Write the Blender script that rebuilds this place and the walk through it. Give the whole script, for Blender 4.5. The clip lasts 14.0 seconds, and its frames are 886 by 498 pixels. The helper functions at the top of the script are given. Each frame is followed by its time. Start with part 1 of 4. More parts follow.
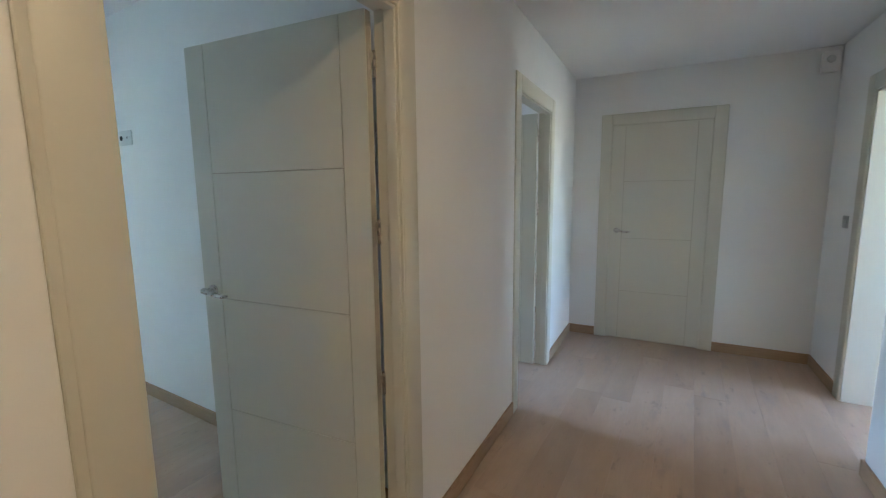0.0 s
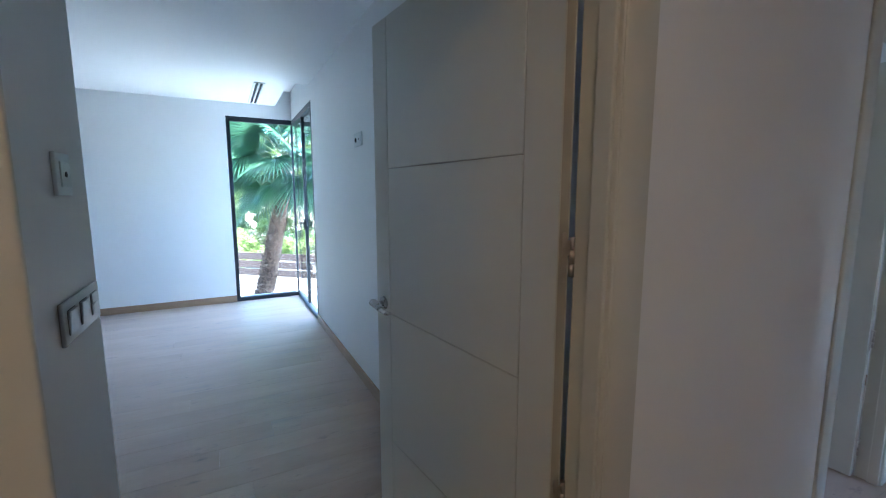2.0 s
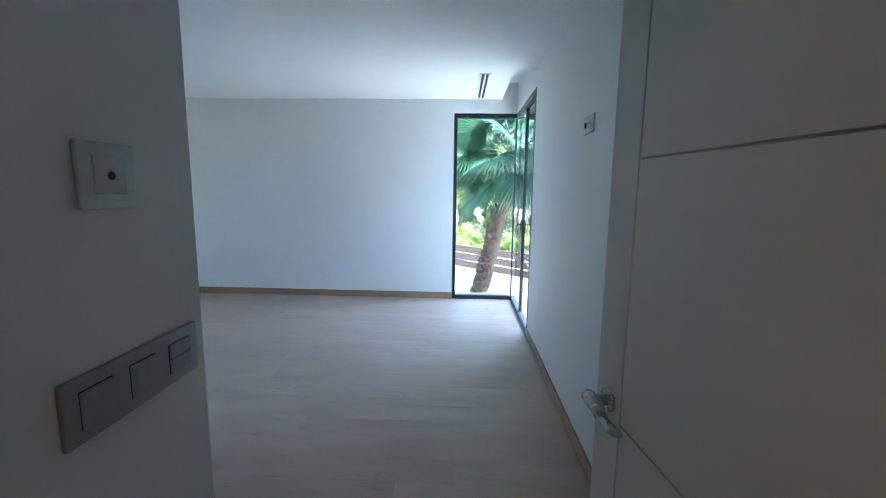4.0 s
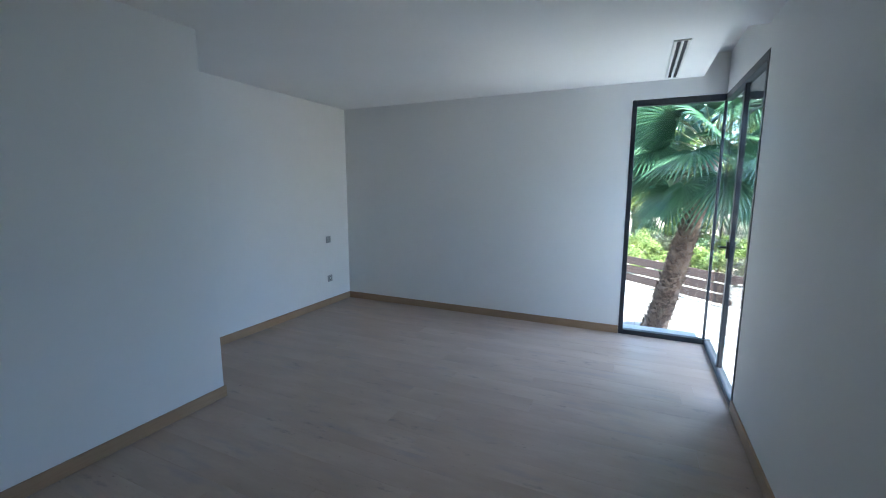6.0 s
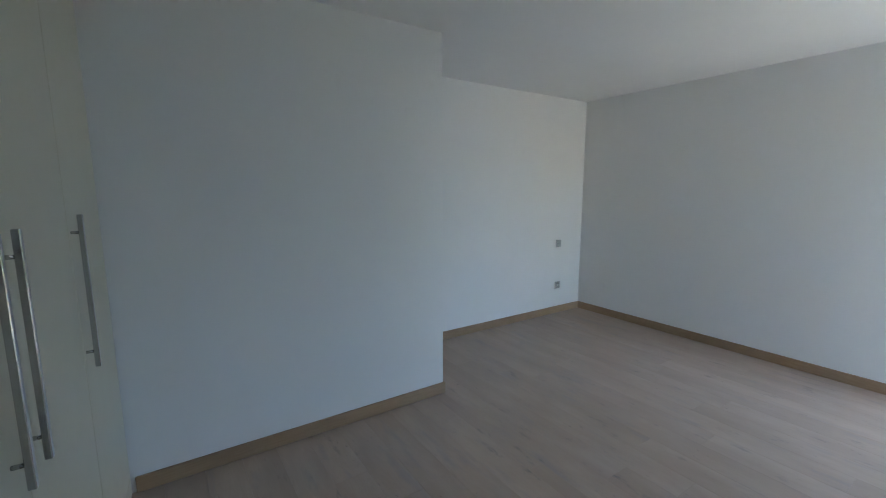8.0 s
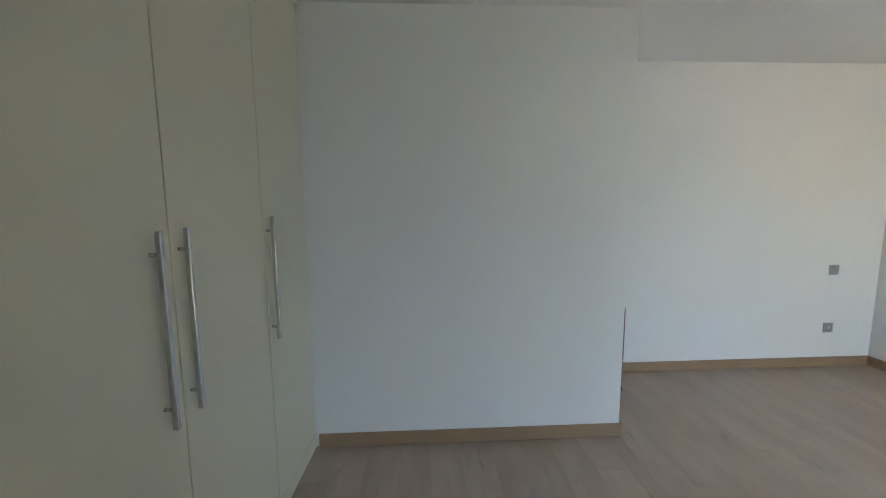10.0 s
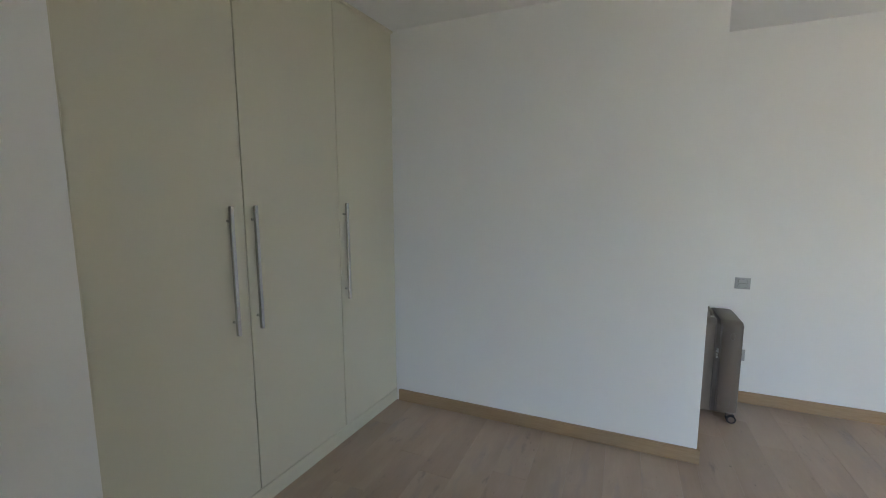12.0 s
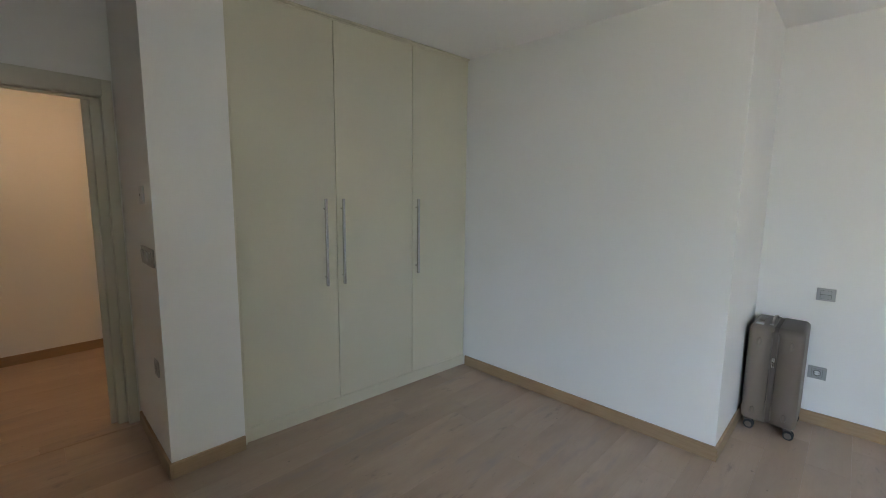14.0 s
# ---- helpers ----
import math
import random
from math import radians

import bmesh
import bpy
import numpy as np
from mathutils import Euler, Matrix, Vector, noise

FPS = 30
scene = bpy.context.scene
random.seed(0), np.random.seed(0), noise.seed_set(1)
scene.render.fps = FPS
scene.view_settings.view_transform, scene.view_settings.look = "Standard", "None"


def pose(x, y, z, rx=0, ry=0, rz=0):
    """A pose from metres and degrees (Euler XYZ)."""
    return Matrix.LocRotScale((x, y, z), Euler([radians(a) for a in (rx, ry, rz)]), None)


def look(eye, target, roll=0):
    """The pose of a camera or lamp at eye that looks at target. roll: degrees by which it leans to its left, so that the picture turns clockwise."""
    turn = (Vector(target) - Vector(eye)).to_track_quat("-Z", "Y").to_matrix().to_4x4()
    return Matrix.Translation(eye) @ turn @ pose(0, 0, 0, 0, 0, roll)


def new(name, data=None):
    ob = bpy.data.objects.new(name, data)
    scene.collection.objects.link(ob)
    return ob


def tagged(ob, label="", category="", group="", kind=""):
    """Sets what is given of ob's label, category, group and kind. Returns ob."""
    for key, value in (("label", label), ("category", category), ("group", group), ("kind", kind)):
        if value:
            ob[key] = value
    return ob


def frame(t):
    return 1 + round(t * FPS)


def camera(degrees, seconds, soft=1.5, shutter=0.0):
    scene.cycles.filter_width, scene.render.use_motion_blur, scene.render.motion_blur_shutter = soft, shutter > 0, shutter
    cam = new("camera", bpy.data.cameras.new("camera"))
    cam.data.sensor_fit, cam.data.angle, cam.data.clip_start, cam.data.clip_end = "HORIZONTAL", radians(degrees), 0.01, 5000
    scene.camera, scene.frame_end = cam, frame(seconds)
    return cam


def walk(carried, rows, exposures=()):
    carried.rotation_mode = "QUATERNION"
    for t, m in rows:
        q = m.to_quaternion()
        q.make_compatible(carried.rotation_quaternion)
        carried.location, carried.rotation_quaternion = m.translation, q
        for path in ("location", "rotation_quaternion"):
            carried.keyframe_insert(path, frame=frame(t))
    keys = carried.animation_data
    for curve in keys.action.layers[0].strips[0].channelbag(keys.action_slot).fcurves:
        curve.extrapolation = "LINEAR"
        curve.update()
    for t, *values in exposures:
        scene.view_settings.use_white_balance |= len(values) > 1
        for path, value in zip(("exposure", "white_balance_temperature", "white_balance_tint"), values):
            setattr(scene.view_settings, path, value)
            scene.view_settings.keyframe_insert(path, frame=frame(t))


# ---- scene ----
cam = camera(93.4, 14.0, 1.0, 0.15)
PATH = [
    (0, (-1.363, -0.937, 1.416), (0.34, 0.078, 1.15), -0.6),
    (0.5, (-1.194, -0.885, 1.407), (0.326, 0.39, 1.15), -0.3),
    (1, (-1.075, -0.816, 1.408), (0.218, 0.687, 1.148), -0.0),
    (1.5, (-0.959, -0.733, 1.421), (0.158, 0.906, 1.164), 0.4),
    (2, (-0.867, -0.646, 1.416), (0.05, 1.112, 1.155), -0.0),
    (2.5, (-0.749, -0.544, 1.433), (-0.086, 1.323, 1.16), 0.4),
    (3, (-0.663, -0.391, 1.436), (-0.283, 1.552, 1.156), 0.7),
    (5.5, (-0.689, 0.55, 1.505), (-1.321, 2.425, 1.214), 0.2),
    (6, (-0.684, 0.727, 1.541), (-1.515, 2.523, 1.249), 0.1),
    (6.5, (-0.736, 0.852, 1.564), (-1.801, 2.519, 1.271), 0.1),
    (7, (-0.774, 0.894, 1.538), (-2.052, 2.407, 1.26), 0.1),
    (7.5, (-0.815, 0.944, 1.558), (-2.262, 2.293, 1.264), 0.3),
    (8, (-0.906, 1.037, 1.532), (-2.551, 2.137, 1.244), -0.1),
    (8.5, (-0.976, 1.094, 1.535), (-2.766, 1.941, 1.253), -0.1),
    (9, (-0.994, 1.167, 1.538), (-2.878, 1.777, 1.263), -0.2),
    (11.5, (-0.855, 2.05, 1.51), (-2.745, 1.446, 1.257), -0.3),
    (12, (-0.843, 2.261, 1.481), (-2.663, 1.471, 1.23), -0.2),
    (12.5, (-0.834, 2.49, 1.482), (-2.574, 1.533, 1.241), -0.0),
    (13, (-0.765, 2.775, 1.474), (-2.392, 1.637, 1.236), 0.1),
    (13.5, (-0.723, 2.949, 1.469), (-2.242, 1.672, 1.221), 0.5),
    (14, (-0.738, 3.137, 1.468), (-2.148, 1.741, 1.216), 0.6),
]
EXPOSURES = [(0.0, 5.0, 5350, 0), (1.0, 4.68, 5050, 4), (1.5, 4.33, 5000, 6), (2.0, 4.17, 4950, 8), (3.0, 4.12, 5050, 7), (5.5, 3.4, 5500, 10),
             (6.5, 3.15, 5650, 11), (9.0, 3.75, 6650, 12), (12.0, 3.95, 7350, 16), (14.0, 4.07, 7350, 16)]
walk(cam, [(t, look(eye, target, roll)) for t, eye, target, roll in PATH], EXPOSURES)


# ---------- world, sun, exposure ----------
SUN_EL, SUN_AZ = radians(68), radians(118)          # azimuth from +y towards +x
world = bpy.data.worlds.new("world")
scene.world = world
world.use_nodes = True
wn = world.node_tree.nodes
sky = wn.new("ShaderNodeTexSky")
sky.sky_type, sky.sun_disc = "NISHITA", False
sky.sun_elevation, sky.sun_rotation = SUN_EL, SUN_AZ
wn["Background"].inputs["Strength"].default_value = 0.15
world.node_tree.links.new(sky.outputs[0], wn["Background"].inputs["Color"])
sun = new("sun", bpy.data.lights.new("sun", "SUN"))
sun.data.energy, sun.data.angle, sun.data.color = 5.0, radians(0.5), (1.0, 0.95, 0.88)
to_sun = Vector((math.sin(SUN_AZ) * math.cos(SUN_EL), math.cos(SUN_AZ) * math.cos(SUN_EL), math.sin(SUN_EL)))
sun.matrix_world = look(to_sun * 30, (0, 0, 0))


def area(name, eye, target, w, h, watts, color, shape="RECTANGLE"):
    ob = new(name, bpy.data.lights.new(name, "AREA"))
    ob.data.shape, ob.data.size, ob.data.size_y = shape, w, h
    ob.data.energy, ob.data.color = watts, color
    ob.matrix_world = look(eye, target)
    return ob


DAY, WARM = (0.92, 0.96, 1.0), (1.0, 0.66, 0.37)
area("window_light", (1.5, 3.38, 1.5), (1.5, 0.0, 1.0), 0.6, 0.6, 0.6, DAY)
area("window_light", (1.9, -4.98, 1.5), (1.9, -2.0, 1.2), 1.6, 1.4, 0.45, DAY)
# added bluish lamp out over the terrace, unseen, lifts the bedroom beyond the sky's light
area("added_sky_fill", (1.3, 6.7, 2.6), (-3.6, 2.6, 0.7), 2.0, 1.3, 21.0, (0.47, 0.67, 1.0))
DOWNLIGHTS = [(-2.6, -1.0), (-0.9, -1.1)]
for dx, dy in DOWNLIGHTS:
    area("downlight_lamp", (dx, dy, 2.455), (dx, dy, 0), 0.09, 0.09, 0.13, WARM, "DISK")


# ---------- materials ----------
class Mat:
    """A small builder for node materials."""

    def __init__(self, name, rough=0.5, metal=0.0):
        self.m = bpy.data.materials.new(name)
        self.m.use_nodes = True
        self.n, self.l = self.m.node_tree.nodes, self.m.node_tree.links
        self.b = self.n["Principled BSDF"]
        self.b.inputs["Roughness"].default_value, self.b.inputs["Metallic"].default_value = rough, metal
        self.pos = self.n.new("ShaderNodeNewGeometry").outputs["Position"]

    def link(self, a, b):
        self.l.new(a, b)

    def mapped(self, scale, offset=None):
        m = self.n.new("ShaderNodeVectorMath")
        m.operation = "MULTIPLY"
        m.inputs[1].default_value = scale
        self.link(self.pos, m.inputs[0])
        if offset is None:
            return m.outputs[0]
        a = self.n.new("ShaderNodeVectorMath")
        self.link(m.outputs[0], a.inputs[0])
        self.link(offset, a.inputs[1])
        return a.outputs[0]

    def noise(self, vec, scale, detail=4, rough=0.55):
        t = self.n.new("ShaderNodeTexNoise")
        t.inputs["Scale"].default_value, t.inputs["Detail"].default_value = scale, detail
        t.inputs["Roughness"].default_value = rough
        self.link(vec, t.inputs["Vector"])
        return t.outputs["Fac"]

    def ramp(self, fac, stops):
        r = self.n.new("ShaderNodeValToRGB")
        e = r.color_ramp.elements
        while len(e) < len(stops):
            e.new(0.5)
        for k, (p, c) in zip(e, stops):
            k.position, k.color = p, (*c, 1) if len(c) == 3 else c
        self.link(fac, r.inputs[0])
        return r.outputs[0]

    def mix(self, fac, a, b, mode="MIX"):
        x = self.n.new("ShaderNodeMix")
        x.data_type, x.blend_type = "RGBA", mode
        for s, v in ((x.inputs[0], fac), (x.inputs[6], a), (x.inputs[7], b)):
            if isinstance(v, (int, float)):
                s.default_value = v
            elif isinstance(v, tuple):
                s.default_value = (*v, 1)
            else:
                self.link(v, s)
        return x.outputs[2]

    def color(self, c):
        if isinstance(c, tuple):
            self.b.inputs["Base Color"].default_value = (*c, 1)
        else:
            self.link(c, self.b.inputs["Base Color"])
        return self

    def bump(self, fac, strength, distance=0.002):
        b = self.n.new("ShaderNodeBump")
        b.inputs["Strength"].default_value, b.inputs["Distance"].default_value = strength, distance
        self.link(fac, b.inputs["Height"])
        self.link(b.outputs[0], self.b.inputs["Normal"])
        return self

    def rough(self, fac, lo, hi):
        r = self.n.new("ShaderNodeMapRange")
        r.inputs["To Min"].default_value, r.inputs["To Max"].default_value = lo, hi
        self.link(fac, r.inputs["Value"])
        self.link(r.outputs[0], self.b.inputs["Roughness"])
        return self


def painted(name, c, rough, spread=0.04, bump=0.05, grain=180, spec=0.5):
    """Paint or lacquer: faint clouding, fine orange-peel relief."""
    k = Mat(name, rough)
    cloud = k.noise(k.pos, 2.2, 3)
    lo, hi = tuple(v * (1 - spread) for v in c), tuple(min(0.9, v * (1 + spread)) for v in c)
    k.color(k.ramp(cloud, [(0.3, lo), (0.7, hi)]))
    fine = k.noise(k.pos, grain, 3)
    k.bump(fine, bump, 0.001)
    k.rough(k.noise(k.pos, 9, 3), rough - 0.05, rough + 0.06)
    k.b.inputs["Specular IOR Level"].default_value = spec
    return k.m


def plain(name, c, rough, metal=0.0, wear=0.1):
    k = Mat(name, rough, metal)
    n = k.noise(k.pos, 25, 4)
    k.color(k.ramp(n, [(0.3, tuple(v * (1 - wear) for v in c)), (0.75, tuple(min(1, v * (1 + wear)) for v in c))]))
    k.rough(k.noise(k.pos, 60, 2), max(0.02, rough - 0.06), rough + 0.06)
    return k.m


def plank_wood():
    k = Mat("whitewashed_oak_plank", 0.42)
    rnd = k.n.new("ShaderNodeObjectInfo").outputs["Random"]
    off = k.n.new("ShaderNodeCombineXYZ")
    for i, f in enumerate((91.0, 53.0, 17.0)):
        m = k.n.new("ShaderNodeMath")
        m.operation = "MULTIPLY"
        m.inputs[1].default_value = f
        k.link(rnd, m.inputs[0])
        k.link(m.outputs[0], off.inputs[i])
    o = off.outputs[0]
    flow = k.noise(k.mapped((0.9, 7.0, 7.0), o), 1.0, 3, 0.5)                 # slow swirls that bend the grain
    rings = k.n.new("ShaderNodeMath")
    rings.operation = "SINE"
    mul = k.n.new("ShaderNodeMath")
    mul.operation = "MULTIPLY"
    mul.inputs[1].default_value = 95.0
    k.link(flow, mul.inputs[0])
    k.link(mul.outputs[0], rings.inputs[0])
    rr = k.n.new("ShaderNodeMapRange")
    rr.inputs["From Min"].default_value = -1.0
    k.link(rings.outputs[0], rr.inputs["Value"])
    fine = k.noise(k.mapped((6, 150, 150), o), 1.0, 5, 0.6)
    cloud = k.noise(k.mapped((1.6, 5.0, 5.0), o), 1.0, 5)
    base = k.ramp(cloud, [(0.25, (0.367, 0.268, 0.199)), (0.5, (0.42, 0.313, 0.24)), (0.75, (0.476, 0.364, 0.29))])
    base = k.mix(k.ramp(rr.outputs[0], [(0.35, (0.0, 0.0, 0.0)), (1.0, (0.10, 0.10, 0.10))]), base, (0.34, 0.25, 0.18))
    tone = k.ramp(rnd, [(0.0, (0.945, 0.935, 0.925)), (0.5, (0.99, 0.985, 0.98)), (1.0, (1.045, 1.045, 1.045))])
    base = k.mix(1.0, base, tone, "MULTIPLY")
    smudge = k.noise(k.mapped((2.2, 9.0, 9.0), o), 1.0, 4, 0.6)
    base = k.mix(k.ramp(smudge, [(0.57, (0, 0, 0)), (0.72, (0.55, 0.55, 0.55))]), base, (0.30, 0.25, 0.235))
    knots = k.noise(k.mapped((4.0, 11, 11), o), 1.0, 5, 0.75)
    base = k.mix(k.ramp(knots, [(0.605, (0, 0, 0)), (0.73, (0.75, 0.75, 0.75))]), base, (0.20, 0.165, 0.15))
    specks = k.noise(k.mapped((30, 60, 60), o), 1.0, 2, 0.5)
    base = k.mix(k.ramp(specks, [(0.72, (0, 0, 0)), (0.78, (0.6, 0.6, 0.6))]), base, (0.16, 0.12, 0.10))
    base = k.mix(k.ramp(fine, [(0.5, (0, 0, 0)), (0.9, (0.09, 0.09, 0.09))]), base, (0.33, 0.235, 0.17))
    k.color(base)
    k.bump(k.mix(0.5, rr.outputs[0], fine), 0.10, 0.0008)
    k.rough(cloud, 0.30, 0.46)
    return k.m


def oak():
    k = Mat("oak_trim", 0.45)
    g = k.noise(k.mapped((9, 9, 120)), 1.0, 6, 0.6)
    c = k.noise(k.pos, 1.7, 3)
    base = k.ramp(g, [(0.25, (0.29, 0.18, 0.10)), (0.55, (0.35, 0.225, 0.135)), (0.8, (0.40, 0.27, 0.17))])
    k.color(k.mix(0.25, base, k.ramp(c, [(0.3, (0.30, 0.21, 0.12)), (0.7, (0.44, 0.33, 0.21))])))
    k.bump(g, 0.08, 0.0006)
    return k.m


def leafy(name, dark, mid, light, trans=0.35, gloss=0.4):
    k = Mat(name, gloss)
    isl = k.n.new("ShaderNodeNewGeometry").outputs["Random Per Island"]
    c = k.ramp(isl, [(0.0, dark), (0.55, mid), (1.0, light)])
    c = k.mix(0.35, c, k.ramp(k.noise(k.pos, 3.0, 3), [(0.3, dark), (0.7, light)]))
    k.color(c)
    t = k.n.new("ShaderNodeBsdfTranslucent")
    k.link(c, t.inputs[0])
    s = k.n.new("ShaderNodeMixShader")
    s.inputs[0].default_value = trans
    k.link(k.b.outputs[0], s.inputs[1])
    k.link(t.outputs[0], s.inputs[2])
    k.link(s.outputs[0], k.n["Material Output"].inputs[0])
    return k.m


def stone(name, a, b, scale=3.0, rough=0.8, fine=60, bump=0.3):
    k = Mat(name, rough)
    n = k.mix(0.4, k.noise(k.pos, scale, 6), k.noise(k.pos, fine, 5))
    k.color(k.ramp(n, [(0.3, a), (0.7, b)]))
    k.bump(k.noise(k.pos, fine, 5), bump, 0.004)
    return k.m


def brown_bark():
    k = Mat("palm_bark", 0.9)
    isl = k.n.new("ShaderNodeNewGeometry").outputs["Random Per Island"]
    f = k.noise(k.mapped((40, 40, 9)), 1.0, 6, 0.65)
    c = k.ramp(isl, [(0, (0.07, 0.042, 0.03)), (0.5, (0.25, 0.15, 0.105)), (1, (0.46, 0.32, 0.24))])
    k.color(k.mix(0.45, c, k.ramp(f, [(0.3, (0.04, 0.026, 0.018)), (0.7, (0.20, 0.135, 0.095))])))
    k.bump(f, 0.6, 0.01)
    return k.m


def slat_wood():
    k = Mat("brown_fence_wood", 0.6)
    rnd = k.n.new("ShaderNodeObjectInfo").outputs["Random"]
    g = k.noise(k.mapped((12, 12, 70)), 1.0, 5, 0.6)
    c = k.ramp(g, [(0.3, (0.055, 0.030, 0.021)), (0.7, (0.105, 0.058, 0.040))])
    k.color(k.mix(1.0, c, k.ramp(rnd, [(0, (0.8, 0.8, 0.8)), (1, (1.15, 1.12, 1.1))]), "MULTIPLY"))
    k.bump(g, 0.3, 0.002)
    return k.m


def clear_glass():
    k = Mat("window_glass", 0.0)
    g = k.n.new("ShaderNodeBsdfGlossy")
    g.inputs["Roughness"].default_value = 0.0
    t = k.n.new("ShaderNodeBsdfTransparent")
    t.inputs[0].default_value = (0.93, 0.965, 0.95, 1)
    lw = k.n.new("ShaderNodeLayerWeight")
    lw.inputs[0].default_value = 0.5
    p = k.n.new("ShaderNodeMath")
    p.operation = "POWER"
    p.inputs[1].default_value = 5.0
    k.link(lw.outputs["Facing"], p.inputs[0])
    f = k.n.new("ShaderNodeMath")
    f.operation = "MULTIPLY_ADD"
    f.inputs[1].default_value, f.inputs[2].default_value = 0.7, 0.03
    k.link(p.outputs[0], f.inputs[0])
    s = k.n.new("ShaderNodeMixShader")
    k.link(f.outputs[0], s.inputs[0])
    k.link(t.outputs[0], s.inputs[1])
    k.link(g.outputs[0], s.inputs[2])
    k.link(s.outputs[0], k.n["Material Output"].inputs[0])
    return k.m


def glow(name, c, strength):
    k = Mat(name)
    k.b.inputs["Emission Color"].default_value = (*c, 1)
    k.b.inputs["Emission Strength"].default_value = strength
    k.color(c)
    return k.m


WALL = painted("white_wall_paint", (0.80, 0.80, 0.79), 0.62, 0.012, 0.10, 260, 0.35)
CEIL = painted("white_ceiling_paint", (0.82, 0.82, 0.82), 0.75, 0.012, 0.08, 260, 0.25)
LACQ = painted("greige_door_lacquer", (0.59, 0.575, 0.50), 0.36, 0.015, 0.03, 420)
# door lacquer darkened for the leaf cores: the grooves' shade is put into the colour
GROOVE_SHADE = painted("groove_shade_lacquer", (0.42, 0.39, 0.32), 0.5, 0.02)
WARD = painted("greige_wardrobe_lacquer", (0.61, 0.58, 0.465), 0.33, 0.015, 0.03, 420)
PLANK, OAK = plank_wood(), oak()
JOINT = plain("dark_floor_joint", (0.12, 0.09, 0.07), 0.9)
CHROME = plain("polished_chrome", (0.56, 0.565, 0.58), 0.2, 1.0, 0.03)
NICKEL = plain("satin_nickel", (0.52, 0.50, 0.475), 0.28, 1.0, 0.06)
BRASSY = plain("worn_nickel_hinge", (0.50, 0.45, 0.40), 0.33, 1.0, 0.12)
ALU = plain("anthracite_aluminium", (0.022, 0.026, 0.032), 0.5, 0.0, 0.12)
BLACK = plain("black_plastic", (0.012, 0.012, 0.013), 0.4)
RUBBER = plain("dark_rubber", (0.02, 0.02, 0.022), 0.7)
SILVER = plain("silver_grey_plastic", (0.36, 0.365, 0.365), 0.38, 0.0, 0.04)
PALEPL = plain("pale_grey_plastic", (0.62, 0.64, 0.63), 0.35, 0.0, 0.03)
WHITEPL = plain("white_plastic", (0.78, 0.78, 0.77), 0.4, 0.0, 0.03)
CASE = painted("taupe_suitcase_shell", (0.155, 0.122, 0.10), 0.46, 0.05, 0.16, 900)
CASE2 = plain("dark_taupe_trim", (0.13, 0.108, 0.094), 0.55)
ZIP = plain("brown_zip_tape", (0.10, 0.083, 0.072), 0.85)
TERR = stone("pale_terrace_stone", (0.21, 0.193, 0.165), (0.26, 0.238, 0.205), 1.3, 0.75)
LEDGE = stone("grey_ledge_stone", (0.32, 0.318, 0.31), (0.40, 0.398, 0.385), 2.0, 0.7)
SOIL = stone("sandy_soil", (0.20, 0.155, 0.10), (0.36, 0.30, 0.21), 0.6, 0.95, 14, 0.8)
RENDER = stone("white_render", (0.70, 0.70, 0.68), (0.78, 0.78, 0.76), 2.0, 0.85, 90, 0.2)
PALM = leafy("palm_frond_green", (0.022, 0.07, 0.036), (0.055, 0.14, 0.07), (0.14, 0.25, 0.12), 0.3, 0.28)
PALMDRY = leafy("palm_petiole", (0.10, 0.13, 0.05), (0.16, 0.17, 0.07), (0.24, 0.2, 0.1), 0.1)
BUSH = leafy("shrub_leaf", (0.06, 0.12, 0.02), (0.21, 0.28, 0.06), (0.42, 0.45, 0.15), 0.45)
TREE = leafy("tree_leaf", (0.07, 0.13, 0.03), (0.18, 0.25, 0.06), (0.34, 0.38, 0.12), 0.5)
BUSH2 = leafy("dark_shrub_leaf", (0.02, 0.05, 0.02), (0.06, 0.11, 0.035), (0.15, 0.20, 0.07), 0.35)
BUSH3 = leafy("olive_shrub_leaf", (0.06, 0.07, 0.035), (0.14, 0.15, 0.08), (0.27, 0.27, 0.15), 0.35)
BARK, FENCE = brown_bark(), slat_wood()
WOODY = plain("grey_branch", (0.16, 0.13, 0.10), 0.9, 0.0, 0.3)
GLASS = clear_glass()
GLOW = glow("lamp_glow", WARM, 6.0)


# ---------- mesh helpers ----------
def add(bm, tmp):
    at = {v: bm.verts.new(v.co) for v in tmp.verts}
    for f in tmp.faces:
        g = bm.faces.new([at[v] for v in f.verts])
        g.smooth = f.smooth
    tmp.free()
    return bm


def box(bm, x0, x1, y0, y1, z0, z1, r=0.0, seg=1):
    tmp = bmesh.new()
    bmesh.ops.create_cube(tmp, size=1)
    for v in tmp.verts:
        v.co = Vector(((x0 + x1) / 2 + v.co.x * abs(x1 - x0), (y0 + y1) / 2 + v.co.y * abs(y1 - y0), (z0 + z1) / 2 + v.co.z * abs(z1 - z0)))
    if r:
        bmesh.ops.bevel(tmp, geom=list(tmp.edges), offset=r, segments=seg, affect="EDGES", profile=0.5)
        if seg > 1:
            for f in tmp.faces:
                f.smooth = True
    return add(bm, tmp)


